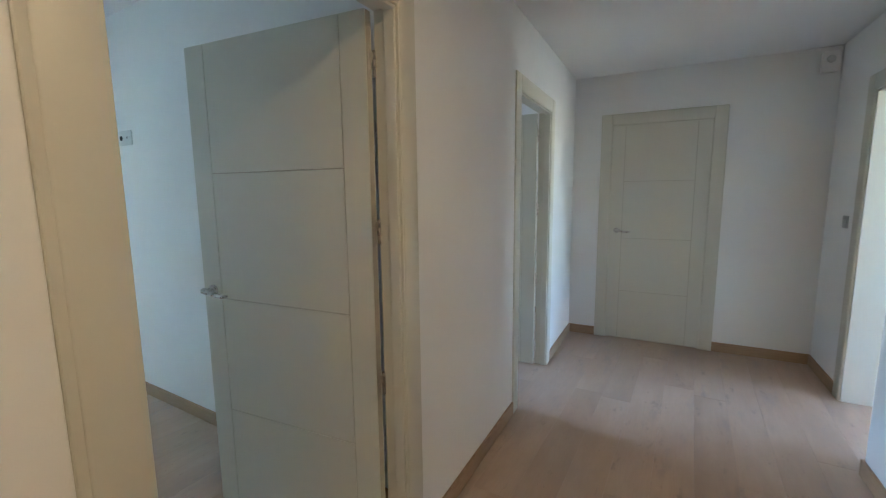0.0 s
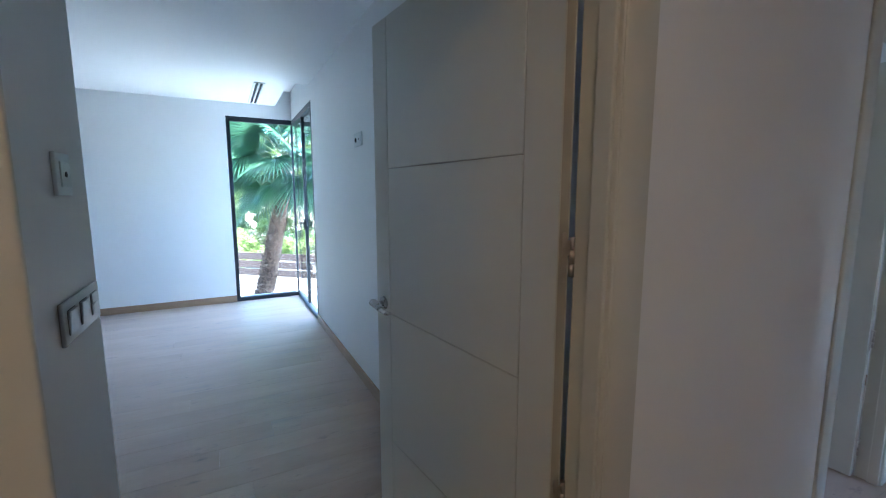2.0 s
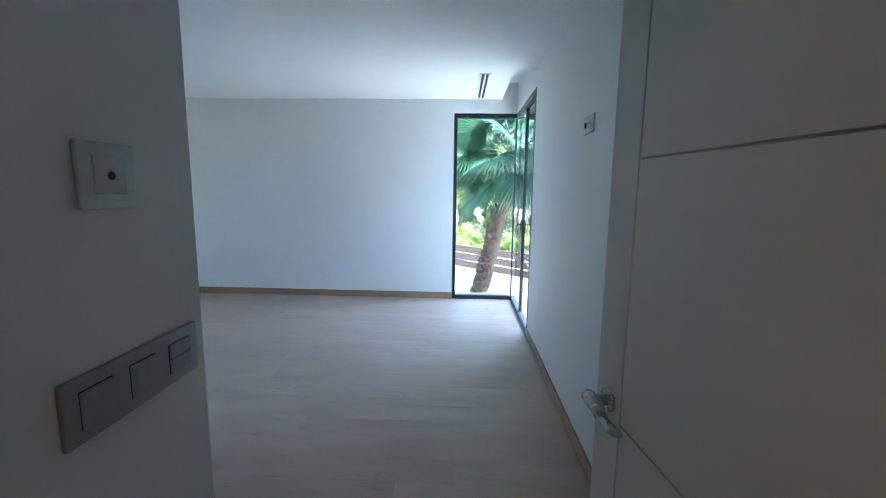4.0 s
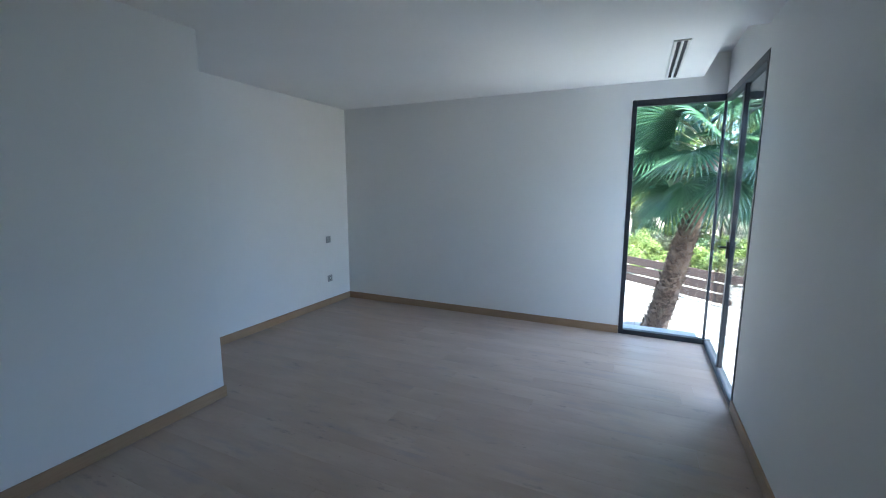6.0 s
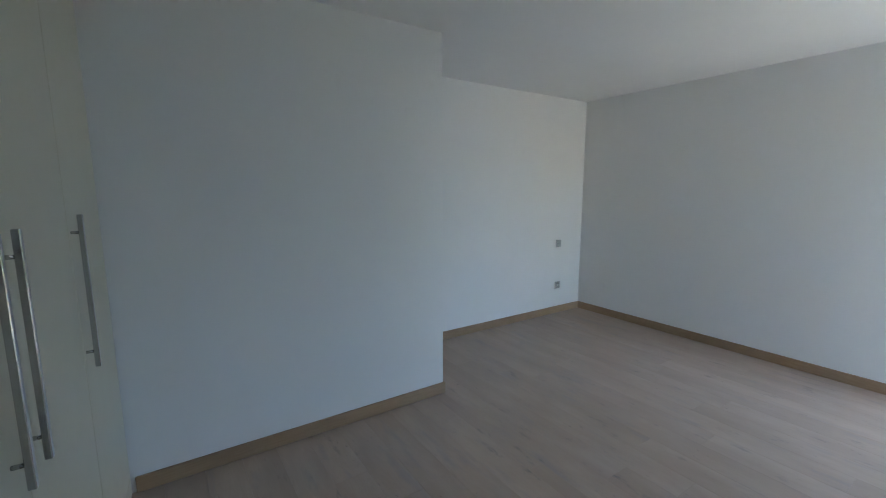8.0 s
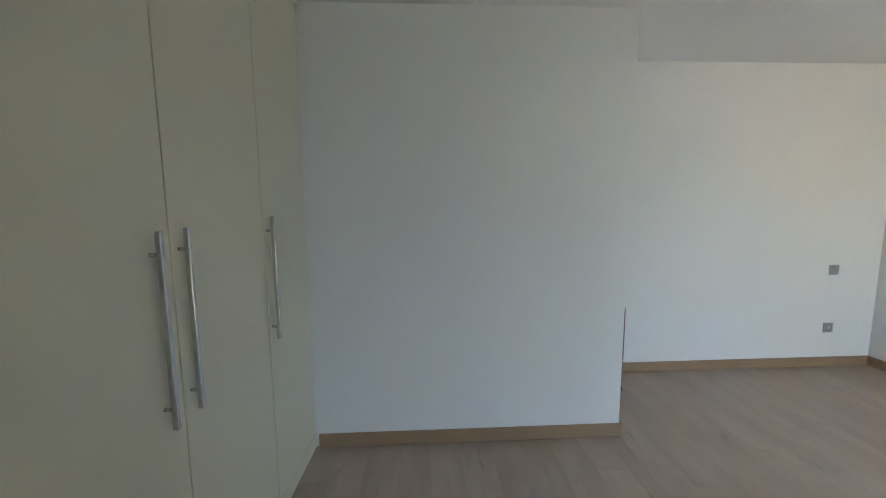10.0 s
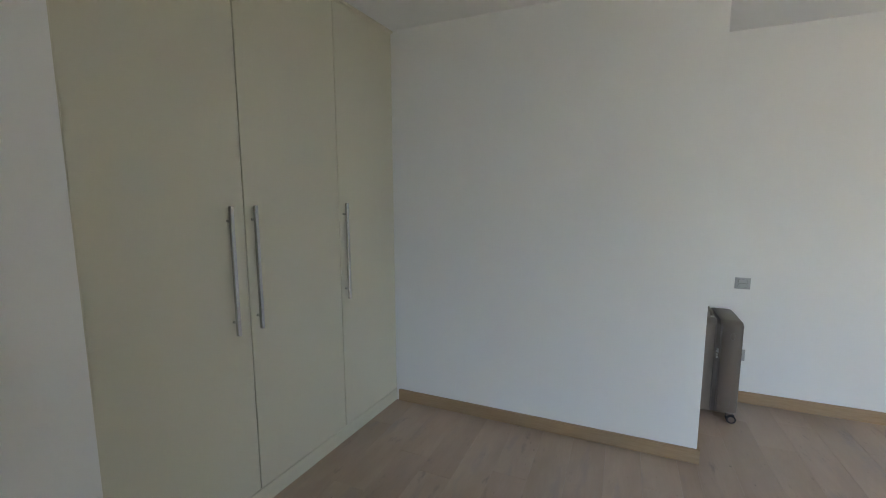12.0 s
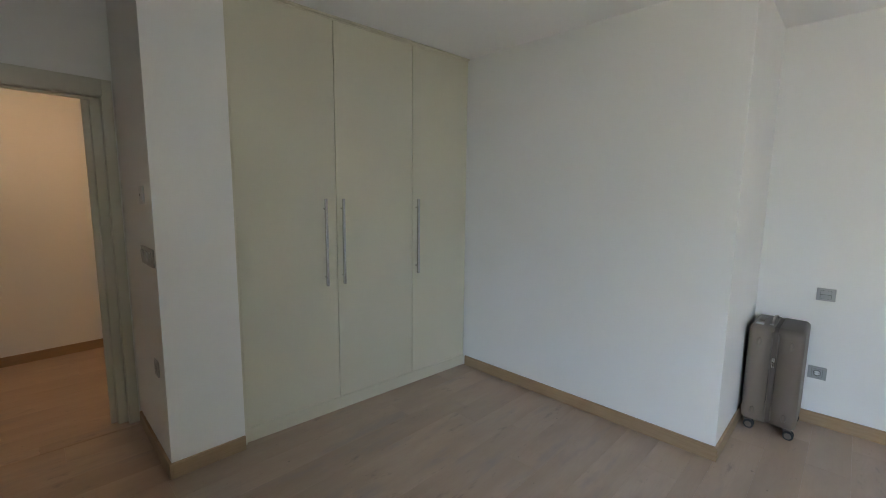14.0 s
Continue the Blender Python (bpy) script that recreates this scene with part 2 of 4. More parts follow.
def tube(bm, pts, radii, seg=12, squash=1.0, cap=True):
    """A tube along pts; squash flattens it along its own second axis."""
    rings, up = [], Vector((0, 0, 1))
    pts = [Vector(p) for p in pts]
    for i, p in enumerate(pts):
        d = (pts[min(i + 1, len(pts) - 1)] - pts[max(i - 1, 0)]).normalized()
        side = d.cross(up)
        side = side.normalized() if side.length > 1e-4 else Vector((1, 0, 0))
        top = side.cross(d)
        r = radii[i] if isinstance(radii, (list, tuple)) else radii
        rings.append([bm.verts.new(p + side * math.cos(a) * r + top * math.sin(a) * r * squash)
                      for a in (2 * math.pi * k / seg for k in range(seg))])
    for a, b in zip(rings, rings[1:]):
        for k in range(seg):
            bm.faces.new((a[k], a[(k + 1) % seg], b[(k + 1) % seg], b[k])).smooth = True
    if cap:
        bm.faces.new(rings[0][::-1])
        bm.faces.new(rings[-1])
    return bm


def link_mesh(name, bm, mat, parent=None, label=""):
    me = bpy.data.meshes.new(name)
    bmesh.ops.recalc_face_normals(bm, faces=list(bm.faces))
    bm.to_mesh(me)
    bm.free()
    me.materials.append(mat)
    ob = new(name, me)
    if parent is not None:
        ob.parent = parent
    if label:
        tagged(ob, label)
    return ob


def part(name, bm, mat, parent, label=""):
    return link_mesh(name, bm, mat, parent, label)


def thing(name, m, label, category, group="", kind=""):
    ob = new(name)
    ob.empty_display_size = 0.1
    ob.matrix_world = m
    return tagged(ob, label, category, group, kind)


def built(name, mat, boxes, label, category):
    """A piece of the setting, joined from boxes (x0, x1, y0, y1, z0, z1)."""
    bm = bmesh.new()
    for b in boxes:
        box(bm, *b)
    return tagged(link_mesh(name, bm, mat), label, category, "", "structure")


# ---------- plan ----------
FAR, REC, PAR, PEND, PIL = 5.415, -4.31, -3.382, 2.69, 0.744      # far wall, recess wall, partition, its end, pillar face
SWX, PILX = -1.18, -1.547                                        # switch wall, pillar's other edge
CB, CH, TOP = 2.562, 2.468, 2.80                                 # bedroom ceiling, hall ceiling, wall tops
WX, WZ, GY = -0.788, 2.393, 4.025                                 # window edge, window top, glass door edge
HS, HE, HW = -1.915, 2.85, -3.6                                  # hall south, east, west
D1, D2, D3, D4 = (-1.115, -0.205), (1.125, 1.893), (-1.137, -0.348), (1.40, 2.18)
DH = 2.015                                                       # clear height of doors
J = 0.03                                                         # jamb thickness
HT = 0.08                                                        # thickness of the wall between hall and rooms
JOGX, JOGY = 1.24, -1.745                                        # where the hall's south wall steps forward
HALL = pose(-0.45, -0.091, 0, 0, 0, 3) @ pose(0.45, 0, 0)        # the hall is slightly askew to the bedroom


def askew(ob):
    ob.matrix_world = HALL @ ob.matrix_world
    return ob


def door_wall(name, axis, face, back, a, b, gaps, z1, label):
    """A wall between a and b along an axis with door gaps through it."""
    cells, at = [], a
    for g0, g1 in gaps:
        cells += [(at, g0 - J, 0, z1), (g0 - J, g1 + J, DH + J, z1)]
        at = g1 + J
    cells.append((at, b, 0, z1))
    lo, hi = min(face, back), max(face, back)
    return built(name, WALL, [(p, q, lo, hi, u, v) if axis == "x" else (lo, hi, p, q, u, v) for p, q, u, v in cells], label, "wall")


askew(door_wall("wall_hall_north", "x", 0, HT, HW - 0.1, 3.4, [D1, D2], TOP, "white painted wall between hall and rooms with two doorways"))
askew(door_wall("wall_hall_south", "x", HS, HS - 0.22, HW - 0.1, 3.6, [D4], TOP, "white painted hall wall with an open doorway"))
askew(built("wall_hall_jog", WALL, [(HW, JOGX, HS, JOGY, 0, TOP)], "white painted wall stepping forward beside the doorway", "wall"))
askew(door_wall("wall_hall_east", "y", HE, HE + 0.12, HS, 0.0, [D3], TOP, "white painted wall at the end of the hall"))
askew(built("wall_hall_west", WALL, [(HW - 0.1, HW, HS, 0, 0, TOP)], "plain white wall closing the hall", "wall"))
askew(built("wall_behind_door", WALL, [(3.3, 3.4, HS, 0.0, 0, TOP)], "plain white wall behind the closed door", "wall"))
built("wall_bedroom_east", WALL, [(0, 0.25, 0.0, GY, 0, TOP), (0, 0.25, GY, FAR, WZ, TOP)], "white painted bedroom wall beside the glass door", "wall")
built("wall_bedroom_north", WALL, [(REC - 0.25, WX, FAR, FAR + 0.25, 0, TOP), (WX, 0.25, FAR, FAR + 0.25, WZ, TOP)],
      "white painted bedroom wall beside the corner window", "wall")
built("wall_bedroom_west", WALL, [(REC - 0.25, REC, PEND, FAR, 0, TOP)], "white painted wall of the bed recess", "wall")
bm = bmesh.new()
box(bm, PAR - 0.15, PAR, -0.16, PEND, 0, TOP)
box(bm, REC - 0.25, PAR - 0.15, PEND - 0.15, PEND, 0, TOP)
tagged(link_mesh("wall_partition", bm, WALL), "white painted partition wall beside the wardrobe", "wall", "", "structure")
built("wall_pillar", WALL, [(PILX, SWX, -0.06, PIL, 0, TOP)], "white painted pillar wall with switches beside the door", "wall")
built("wall_room_north", WALL, [(0.25, 1.2, 3.4, 3.5, 0, TOP), (1.8, 3.3, 3.4, 3.5, 0, TOP), (1.2, 1.8, 3.4, 3.5, 0, 1.2), (1.2, 1.8, 3.4, 3.5, 1.8, TOP)],
      "plain white wall of the neighbouring room", "wall")
built("wall_room_east", WALL, [(3.3, 3.4, 0.0, 3.5, 0, TOP)], "plain white wall of the neighbouring room", "wall")
built("wall_room_south", WALL, [(0.2, 1.1, -5.1, -5.0, 0, TOP), (2.7, 3.6, -5.1, -5.0, 0, TOP), (1.1, 2.7, -5.1, -5.0, 0, 0.8), (1.1, 2.7, -5.1, -5.0, 2.2, TOP)],
      "plain white wall of the room across the hall", "wall")
built("wall_room_side", WALL, [(0.1, 0.2, -5.1, HS - 0.15, 0, TOP), (3.6, 3.7, -5.1, HS, 0, TOP)], "plain white side walls of the room across the hall", "wall")

NOTCH = 0.197
built("ceiling_bedroom", CEIL, [(REC, -NOTCH, -0.2, FAR, CB, TOP), (-NOTCH, 0, -0.05, 4.117, CB, TOP), (-NOTCH, 0, 4.117, FAR, TOP - 0.04, TOP)],
      "smooth white ceiling with a curtain recess by the glass door", "ceiling")
askew(built("ceiling_hall", CEIL, [(HW, HE, HS, 0, CH, TOP)], "smooth white hall ceiling", "ceiling"))
built("ceiling_rooms", CEIL, [(0.25, 3.3, 0.0, 3.4, 2.5, TOP), (0.2, 3.6, -5.0, HS - 0.15, 2.5, TOP)], "plain white ceilings of the side rooms", "ceiling")
# the overhang is unseen, added to keep direct sun out of the bedroom
built("roof", RENDER, [(-4.9, 3.8, -5.3, 3.5, TOP, TOP + 0.2), (-4.9, 1.0, 3.5, 5.95, TOP, TOP + 0.2)], "white rendered flat roof slab with an added sun-blocking overhang", "roof")
floor = built("floor", JOINT, [(HW - 0.1, 3.7, -5.1, 0.08, -0.25, -0.012), (REC - 0.25, 0.0, 0.08, FAR, -0.25, -0.012), (0.0, 3.4, 0.08, 3.5, -0.25, -0.012)],
              "whitewashed oak plank floor", "floor")


# ---------- skirting ----------
def skirting(name, x0, y0, x1, y1, nx, ny):
    """An oak skirting board along a wall; (nx, ny) points into the room."""
    d, h = 0.014, 0.085
    bm = bmesh.new()
    box(bm, min(x0, x1, x0 + nx * d, x1 + nx * d), max(x0, x1, x0 + nx * d, x1 + nx * d),
        min(y0, y1, y0 + ny * d, y1 + ny * d), max(y0, y1, y0 + ny * d, y1 + ny * d), 0.001, h, 0.002)
    return tagged(link_mesh(name, bm, OAK), "oak skirting board along the white wall", "skirting board", "skirting boards", "structure")


E14 = 0.014
CW = 0.10                                                        # casing width
for run in [(0, 0.06, 0, GY, -1, 0), (REC, FAR, WX, FAR, 0, -1), (REC, PEND, REC, FAR - E14, 1, 0), (REC + E14, PEND, PAR, PEND, 0, 1),
            (PAR, 0.81, PAR, PEND + E14, 1, 0), (PILX + 0.002, PIL, SWX, PIL, 0, 1), (SWX, 0.002, SWX, PIL + E14, 1, 0),
            (3.3, 0.2, 3.3, 3.4, -1, 0), (0.2, -5.0, 3.6, -5.0, 0, 1)]:
    skirting("baseboard", *run)
for run in [(HW, 0, D1[0] + 0.05 - CW, 0, 0, -1), (D1[1] + CW, 0, D2[0] - CW, 0, 0, -1), (D2[1] + CW, 0, HE, 0, 0, -1),
            (HE, D3[1] + CW, HE, -E14, -1, 0), (HE, HS + E14, HE, D3[0] - CW, -1, 0), (HW, JOGY, JOGX, JOGY, 0, 1), (JOGX, HS, JOGX, JOGY + E14, 1, 0),
            (D4[1] + CW, HS, HE, HS, 0, 1), (HW, JOGY + E14, HW, -E14, 1, 0)]:
    askew(skirting("baseboard", *run))


# ---------- doors ----------
def door_leaf(w, h, mirror=1):
    """A flush leaf, hinged at x = 0, reaching to x = w; grooved into stiles and four panels on both faces."""
    t, d, g = 0.035, 0.004, 0.0032
    bm = bmesh.new()
    st = 0.105
    cols = [(0, st), (st + g, w - st - g), (w - st, w)]
    rows = [(0, 0.462), (0.462 + g, 0.968), (0.968 + g, 1.495), (1.495 + g, h)]
    for y0, y1 in ((-d - 0.0005, 0), (-t, -t + d + 0.0005)):
        for c0, c1 in (cols[0], cols[2]):
            box(bm, c0, c1, y0, y1, 0, h, 0.0012)
        for r0, r1 in rows:
            box(bm, *cols[1], y0, y1, r0, r1, 0.0012)
    return bm


def leaf_core(w, h):
    return box(bmesh.new(), 0.001, w - 0.001, -0.031, -0.004, 0.001, h - 0.001)


def lever(bm, s):
    """A lever handle on a round rose, in the leaf's frame, on the side s (+1 or -1) of it; the lever points towards -x."""
    tube(bm, [(0, s * 0.000, 0), (0, s * 0.009, 0)], [0.026, 0.025], 24)
    tube(bm, [(0, s * 0.009, 0), (0, s * 0.034, 0), (-0.004, s * 0.042, 0)], [0.0125, 0.012, 0.012], 14)
    pts = [(0.018, s * 0.041, 0.004), (0.006, s * 0.043, 0.007), (-0.02, s * 0.045, 0.006), (-0.05, s * 0.045, -0.002), (-0.08, s * 0.043, -0.009), (-0.105, s * 0.041, -0.009), (-0.122, s * 0.039, -0.006)]
    tube(bm, pts, [0.011, 0.0165, 0.0165, 0.0135, 0.0115, 0.0105, 0.007], 16, 0.8)
    return bm


def hinge():
    """Knuckle at the origin, one plate on the leaf's edge (towards -x), one on the jamb (towards +x)."""
    bm = bmesh.new()
    for z0, z1 in ((-0.043, -0.015), (-0.0145, 0.0145), (0.015, 0.043)):
        tube(bm, [(0, -0.002, z0), (0, -0.002, z1)], 0.0062, 12)
    for x in (-0.0235, 0.0125):                     # two slim plates with rounded ends, leaf side and jamb side
        box(bm, x - 0.0065, x + 0.0065, -0.0035, -0.0008, -0.048, 0.048, 0.001)
        for z in (-0.048, 0.048):
            tube(bm, [(x, -0.0033, z), (x, -0.0008, z)], 0.0064, 14)
    box(bm, -0.018, -0.002, -0.003, -0.001, 0.004, 0.036)
    box(bm, 0.002, 0.008, -0.003, -0.001, -0.036, -0.004)
    for z in (-0.046, 0.0, 0.046):
        tube(bm, [(-0.0235, 0.001, z), (-0.0235, -0.0012, z)], 0.0032, 8)
    return bm


def door_set(name, m, width, wall_t, label, angle=None, leaf_label="", hinges=4, trim_cut=(CW, CW), back_trim=True, handle_z=1.0, front_lip=-0.006, leaf_w=None):
    """A door in its frame. Local x runs along the opening from 0 to width, y = 0 is the front face of the wall, y = wall_t its back.
    The leaf is hinged at x = width, at the back, and swings into +y; angle None: no leaf."""
    d = thing(name, m, label, "door", "doors", "structure")
    p = 0.012
    for x0, x1 in ((-J, 0), (width, width + J)):
        part("jamb", box(bmesh.new(), x0, x1, -p + 0.003, wall_t + p - 0.003, 0, DH + J, 0.002), LACQ, d)
    part("jamb", box(bmesh.new(), 0, width, -p + 0.003, wall_t + p - 0.003, DH, DH + J, 0.002), LACQ, d)
    for x0, x1 in ((0, max(0.012, front_lip - 0.032)), (width - 0.012, width)):
        part("stop", box(bmesh.new(), x0, x1, 0.0, wall_t - 0.04, 0, DH - 0.012, 0.002), LACQ, d)
    part("stop", box(bmesh.new(), 0, width, 0.0, wall_t - 0.04, DH - 0.012, DH, 0.002), LACQ, d)
    sides = [(-p, 0.0, CW, CW)]
    if back_trim:
        sides.append((wall_t, wall_t + p, *trim_cut))
    for y0, y1, wl, wr in sides:
        e = 0.006
        el = front_lip if y0 < 0 else -e
        part("casing", box(bmesh.new(), el - CW + e if y0 < 0 else -wl, el, y0, y1, 0, DH + CW, 0.004, 2), LACQ, d)
        part("casing", box(bmesh.new(), width + e, width + wr, y0, y1, 0, DH + CW, 0.004, 2), LACQ, d)
        part("casing", box(bmesh.new(), el, width + e, y0, y1, DH + e, DH + CW, 0.004, 2), LACQ, d)
    if angle is None:
        part("strike_plate", box(bmesh.new(), 0.0125, 0.014, wall_t - 0.045, wall_t - 0.02, 0.94, 1.08, 0.0005), NICKEL, d)
        return d
    w = leaf_w or width - 0.012
    leaf = part("leaf", door_leaf(w, DH - 0.012), LACQ, d, leaf_label)
    part("core", leaf_core(w, DH - 0.012), GROOVE_SHADE, leaf)
    # leaf frame: x away from the hinge, its y = 0 face towards the back (+y) when closed
    leaf.matrix_local = pose(width - 0.010, wall_t + 0.012, 0.008) @ pose(0, 0, 0, 0, 0, 180 - angle) @ Matrix.Diagonal((1, -1, 1, 1))
    for s, off in ((1, 0.0), (-1, -0.035)):
        hb = bmesh.new()
        lever(hb, s)
        h = part("handle", hb, NICKEL, leaf, "satin nickel lever handle on a round rose")
        h.matrix_local = pose(w - 0.06, off, handle_z)
    for k in range(hinges):
        z = 0.155 + k * 0.564
        hg = part("hinge", hinge(), BRASSY, d, "worn nickel butt hinge")
        if angle > 1:
            hg.matrix_local = pose(width - 0.006, wall_t + 0.009, z)
        else:
            hg.matrix_local = pose(width, wall_t + 0.006, z)
    return d


door_set("door_1", HALL @ pose(D1[0], 0, 0), D1[1] - D1[0], HT, "open greige lacquered bedroom door in a matching frame", 86.2, front_lip=0.08, trim_cut=(D1[0] - SWX - 0.012, CW), leaf_w=0.877,
         leaf_label="greige lacquered leaf with thin grooves", hinges=4)
door_set("door_2", HALL @ pose(D2[0], 0, 0), D2[1] - D2[0], HT, "open greige door standing at a right angle", 90)
door_set("door_3", HALL @ pose(HE, D3[1], 0, 0, 0, -90), D3[1] - D3[0], 0.12, "closed greige grooved door at the end of the hall", None)
door_set("door_4", HALL @ pose(D4[1], HS, 0, 0, 0, 180), D4[1] - D4[0], 0.22, "open doorway with greige frame to a bright room", None)
# the closed leaf lies in its frame, near the hall side
d3 = bpy.data.objects["door_3"]
w3 = D3[1] - D3[0]
leaf3 = part("leaf", door_leaf(w3 - 0.006, DH - 0.012), LACQ, d3, "greige lacquered leaf with thin grooves")
part("core", leaf_core(w3 - 0.006, DH - 0.012), GROOVE_SHADE, leaf3)
leaf3.matrix_local = pose(0.003, -0.002, 0.008) @ pose(0, 0, 0, 0, 0, 0) @ Matrix.Diagonal((1, -1, 1, 1))
hb = lever(bmesh.new(), 1)
h3 = part("handle", hb, NICKEL, leaf3, "satin nickel lever handle on a round rose")
h3.matrix_local = pose(0.06, 0, 1.04) @ Matrix.Diagonal((-1, 1, 1, 1))


# ---------- corner window and glass door ----------
def frame_bar(parent, *b):
    return part("frame_bar", box(bmesh.new(), *b, 0.003), ALU, parent)


FT, FD = 0.045, 0.06
w1 = thing("window_1", pose(0, 0, 0), "tall fixed corner window with slim anthracite frame", "window", "", "structure")
y0, y1 = FAR - 0.004, FAR + FD
frame_bar(w1, WX + 0.001, WX + FT, y0, y1, 0, WZ)
frame_bar(w1, WX + FT, -0.012, y0, y1, WZ - FT - 0.015, WZ - 0.001)
frame_bar(w1, WX + FT, -0.012, y0, y1, 0, 0.05)
g = part("pane", box(bmesh.new(), WX + FT - 0.005, 0.02, FAR + 0.028, FAR + 0.034, 0.045, WZ - FT - 0.01), GLASS, w1, "clear glass")
g.visible_shadow = False
frame_bar(w1, -0.012, 0.012, FAR + 0.016, FAR + 0.044, 0.05, WZ - FT - 0.015)
frame_bar(w1, -0.012, FD, FAR - 0.006, FAR + FD, WZ - FT - 0.015, WZ - 0.001)
frame_bar(w1, -0.012, FD, FAR - 0.006, FAR + FD, 0, 0.05)
g1 = thing("door_5", pose(0, 0, 0), "glass terrace door with slim anthracite frame and black handle", "door", "", "structure")
x0, x1 = -0.004, FD
frame_bar(g1, x0, x1, GY + 0.001, GY + FT, 0, WZ)
frame_bar(g1, x0, x1, GY + FT, FAR - 0.006, WZ - FT - 0.015, WZ - 0.001)
frame_bar(g1, x0, x1, GY + FT, FAR - 0.006, 0, 0.045)
SY = 4.72
frame_bar(g1, 0.012, 0.05, SY, SY + 0.055, 0.045, WZ - FT - 0.015)
sash = frame_bar(g1, 0.012, 0.05, GY + FT, GY + FT + 0.04, 0.045, WZ - FT - 0.015)
for a, b in ((GY + FT + 0.04, SY), (SY + 0.055, FAR + 0.02)):
    g = part("pane", box(bmesh.new(), 0.027, 0.033, a - 0.004, b + 0.004, 0.04, WZ - FT - 0.01), GLASS, g1, "clear glass")
    g.visible_shadow = False
hb = bmesh.new()
box(hb, -0.004, 0.009, SY + 0.018, SY + 0.052, 0.97, 1.11, 0.004, 2)
tube(hb, [(-0.004, SY + 0.035, 1.06), (-0.035, SY + 0.035, 1.06)], 0.010, 10)
tube(hb, [(-0.034, SY + 0.02, 1.06), (-0.037, SY + 0.07, 1.06), (-0.035, SY + 0.15, 1.055)], [0.011, 0.011, 0.008], 10, 0.7)
part("handle", hb, BLACK, g1, "black lever handle")
sh = thing("roller_blind", pose(0.1, 4.7, 2.2), "raised grey slatted outdoor blind above the glass door", "blind")
for k in range(8):
    bm = box(bmesh.new(), -0.016, 0.016, -0.62, 0.62, -0.004, 0.003, 0.0015)
    s = part("slat", bm, ALU, sh)
    s.matrix_local = pose(0, 0, -0.03 + k * 0.026, 0, 28, 0)
part("bottom_rail", box(bmesh.new(), -0.012, 0.012, -0.62, 0.62, -0.062, -0.04, 0.003), ALU, sh)


# ---------- wardrobe ----------
ward = thing("wardrobe", pose(-2.1, 0.75, 0, 0, 0, -3.1) @ pose(2.1, -0.75, 0), "built-in greige wardrobe with three doors and chrome bar handles", "wardrobe")
WF = 0.722
XD = [PILX - 0.022, -2.183, -2.806, PAR + 0.006]
part("side_frame", box(bmesh.new(), PILX - 0.020, PILX - 0.001, 0.12, WF + 0.016, 0.0, CB - 0.002, 0.002), WARD, ward)
part("top_rail", box(bmesh.new(), PAR + 0.001, PILX - 0.021, 0.4, WF - 0.002, 2.538, CB - 0.016, 0.002), WARD, ward)
part("cornice", box(bmesh.new(), PAR + 0.001, PILX - 0.021, 0.4, WF + 0.014, CB - 0.018, CB - 0.002, 0.005, 2), WARD, ward)
part("plinth", box(bmesh.new(), PAR + 0.001, PILX - 0.021, 0.4, WF, 0.001, 0.088, 0.002), WARD, ward)
part("back_panel", box(bmesh.new(), PAR + 0.001, PILX - 0.021, 0.12, 0.14, 0.09, 2.5), WARD, ward)
HX = [-2.097, -2.219, -2.842]
for k in range(3):
    a, b = XD[k + 1], XD[k]
    lf = part("door", box(bmesh.new(), a + 0.0025, b - 0.0025, WF - 0.022, WF, 0.092, 2.535, 0.0015), WARD, ward)
    hm = bmesh.new()
    box(hm, HX[k] - 0.0085, HX[k] + 0.0085, WF + 0.022, WF + 0.038, 0.882, 1.443, 0.0018)
    for z in (0.94, 1.38):
        tube(hm, [(HX[k], WF, z), (HX[k], WF + 0.024, z)], 0.0055, 10)
    part("handle", hm, CHROME, lf, "polished chrome bar handle")


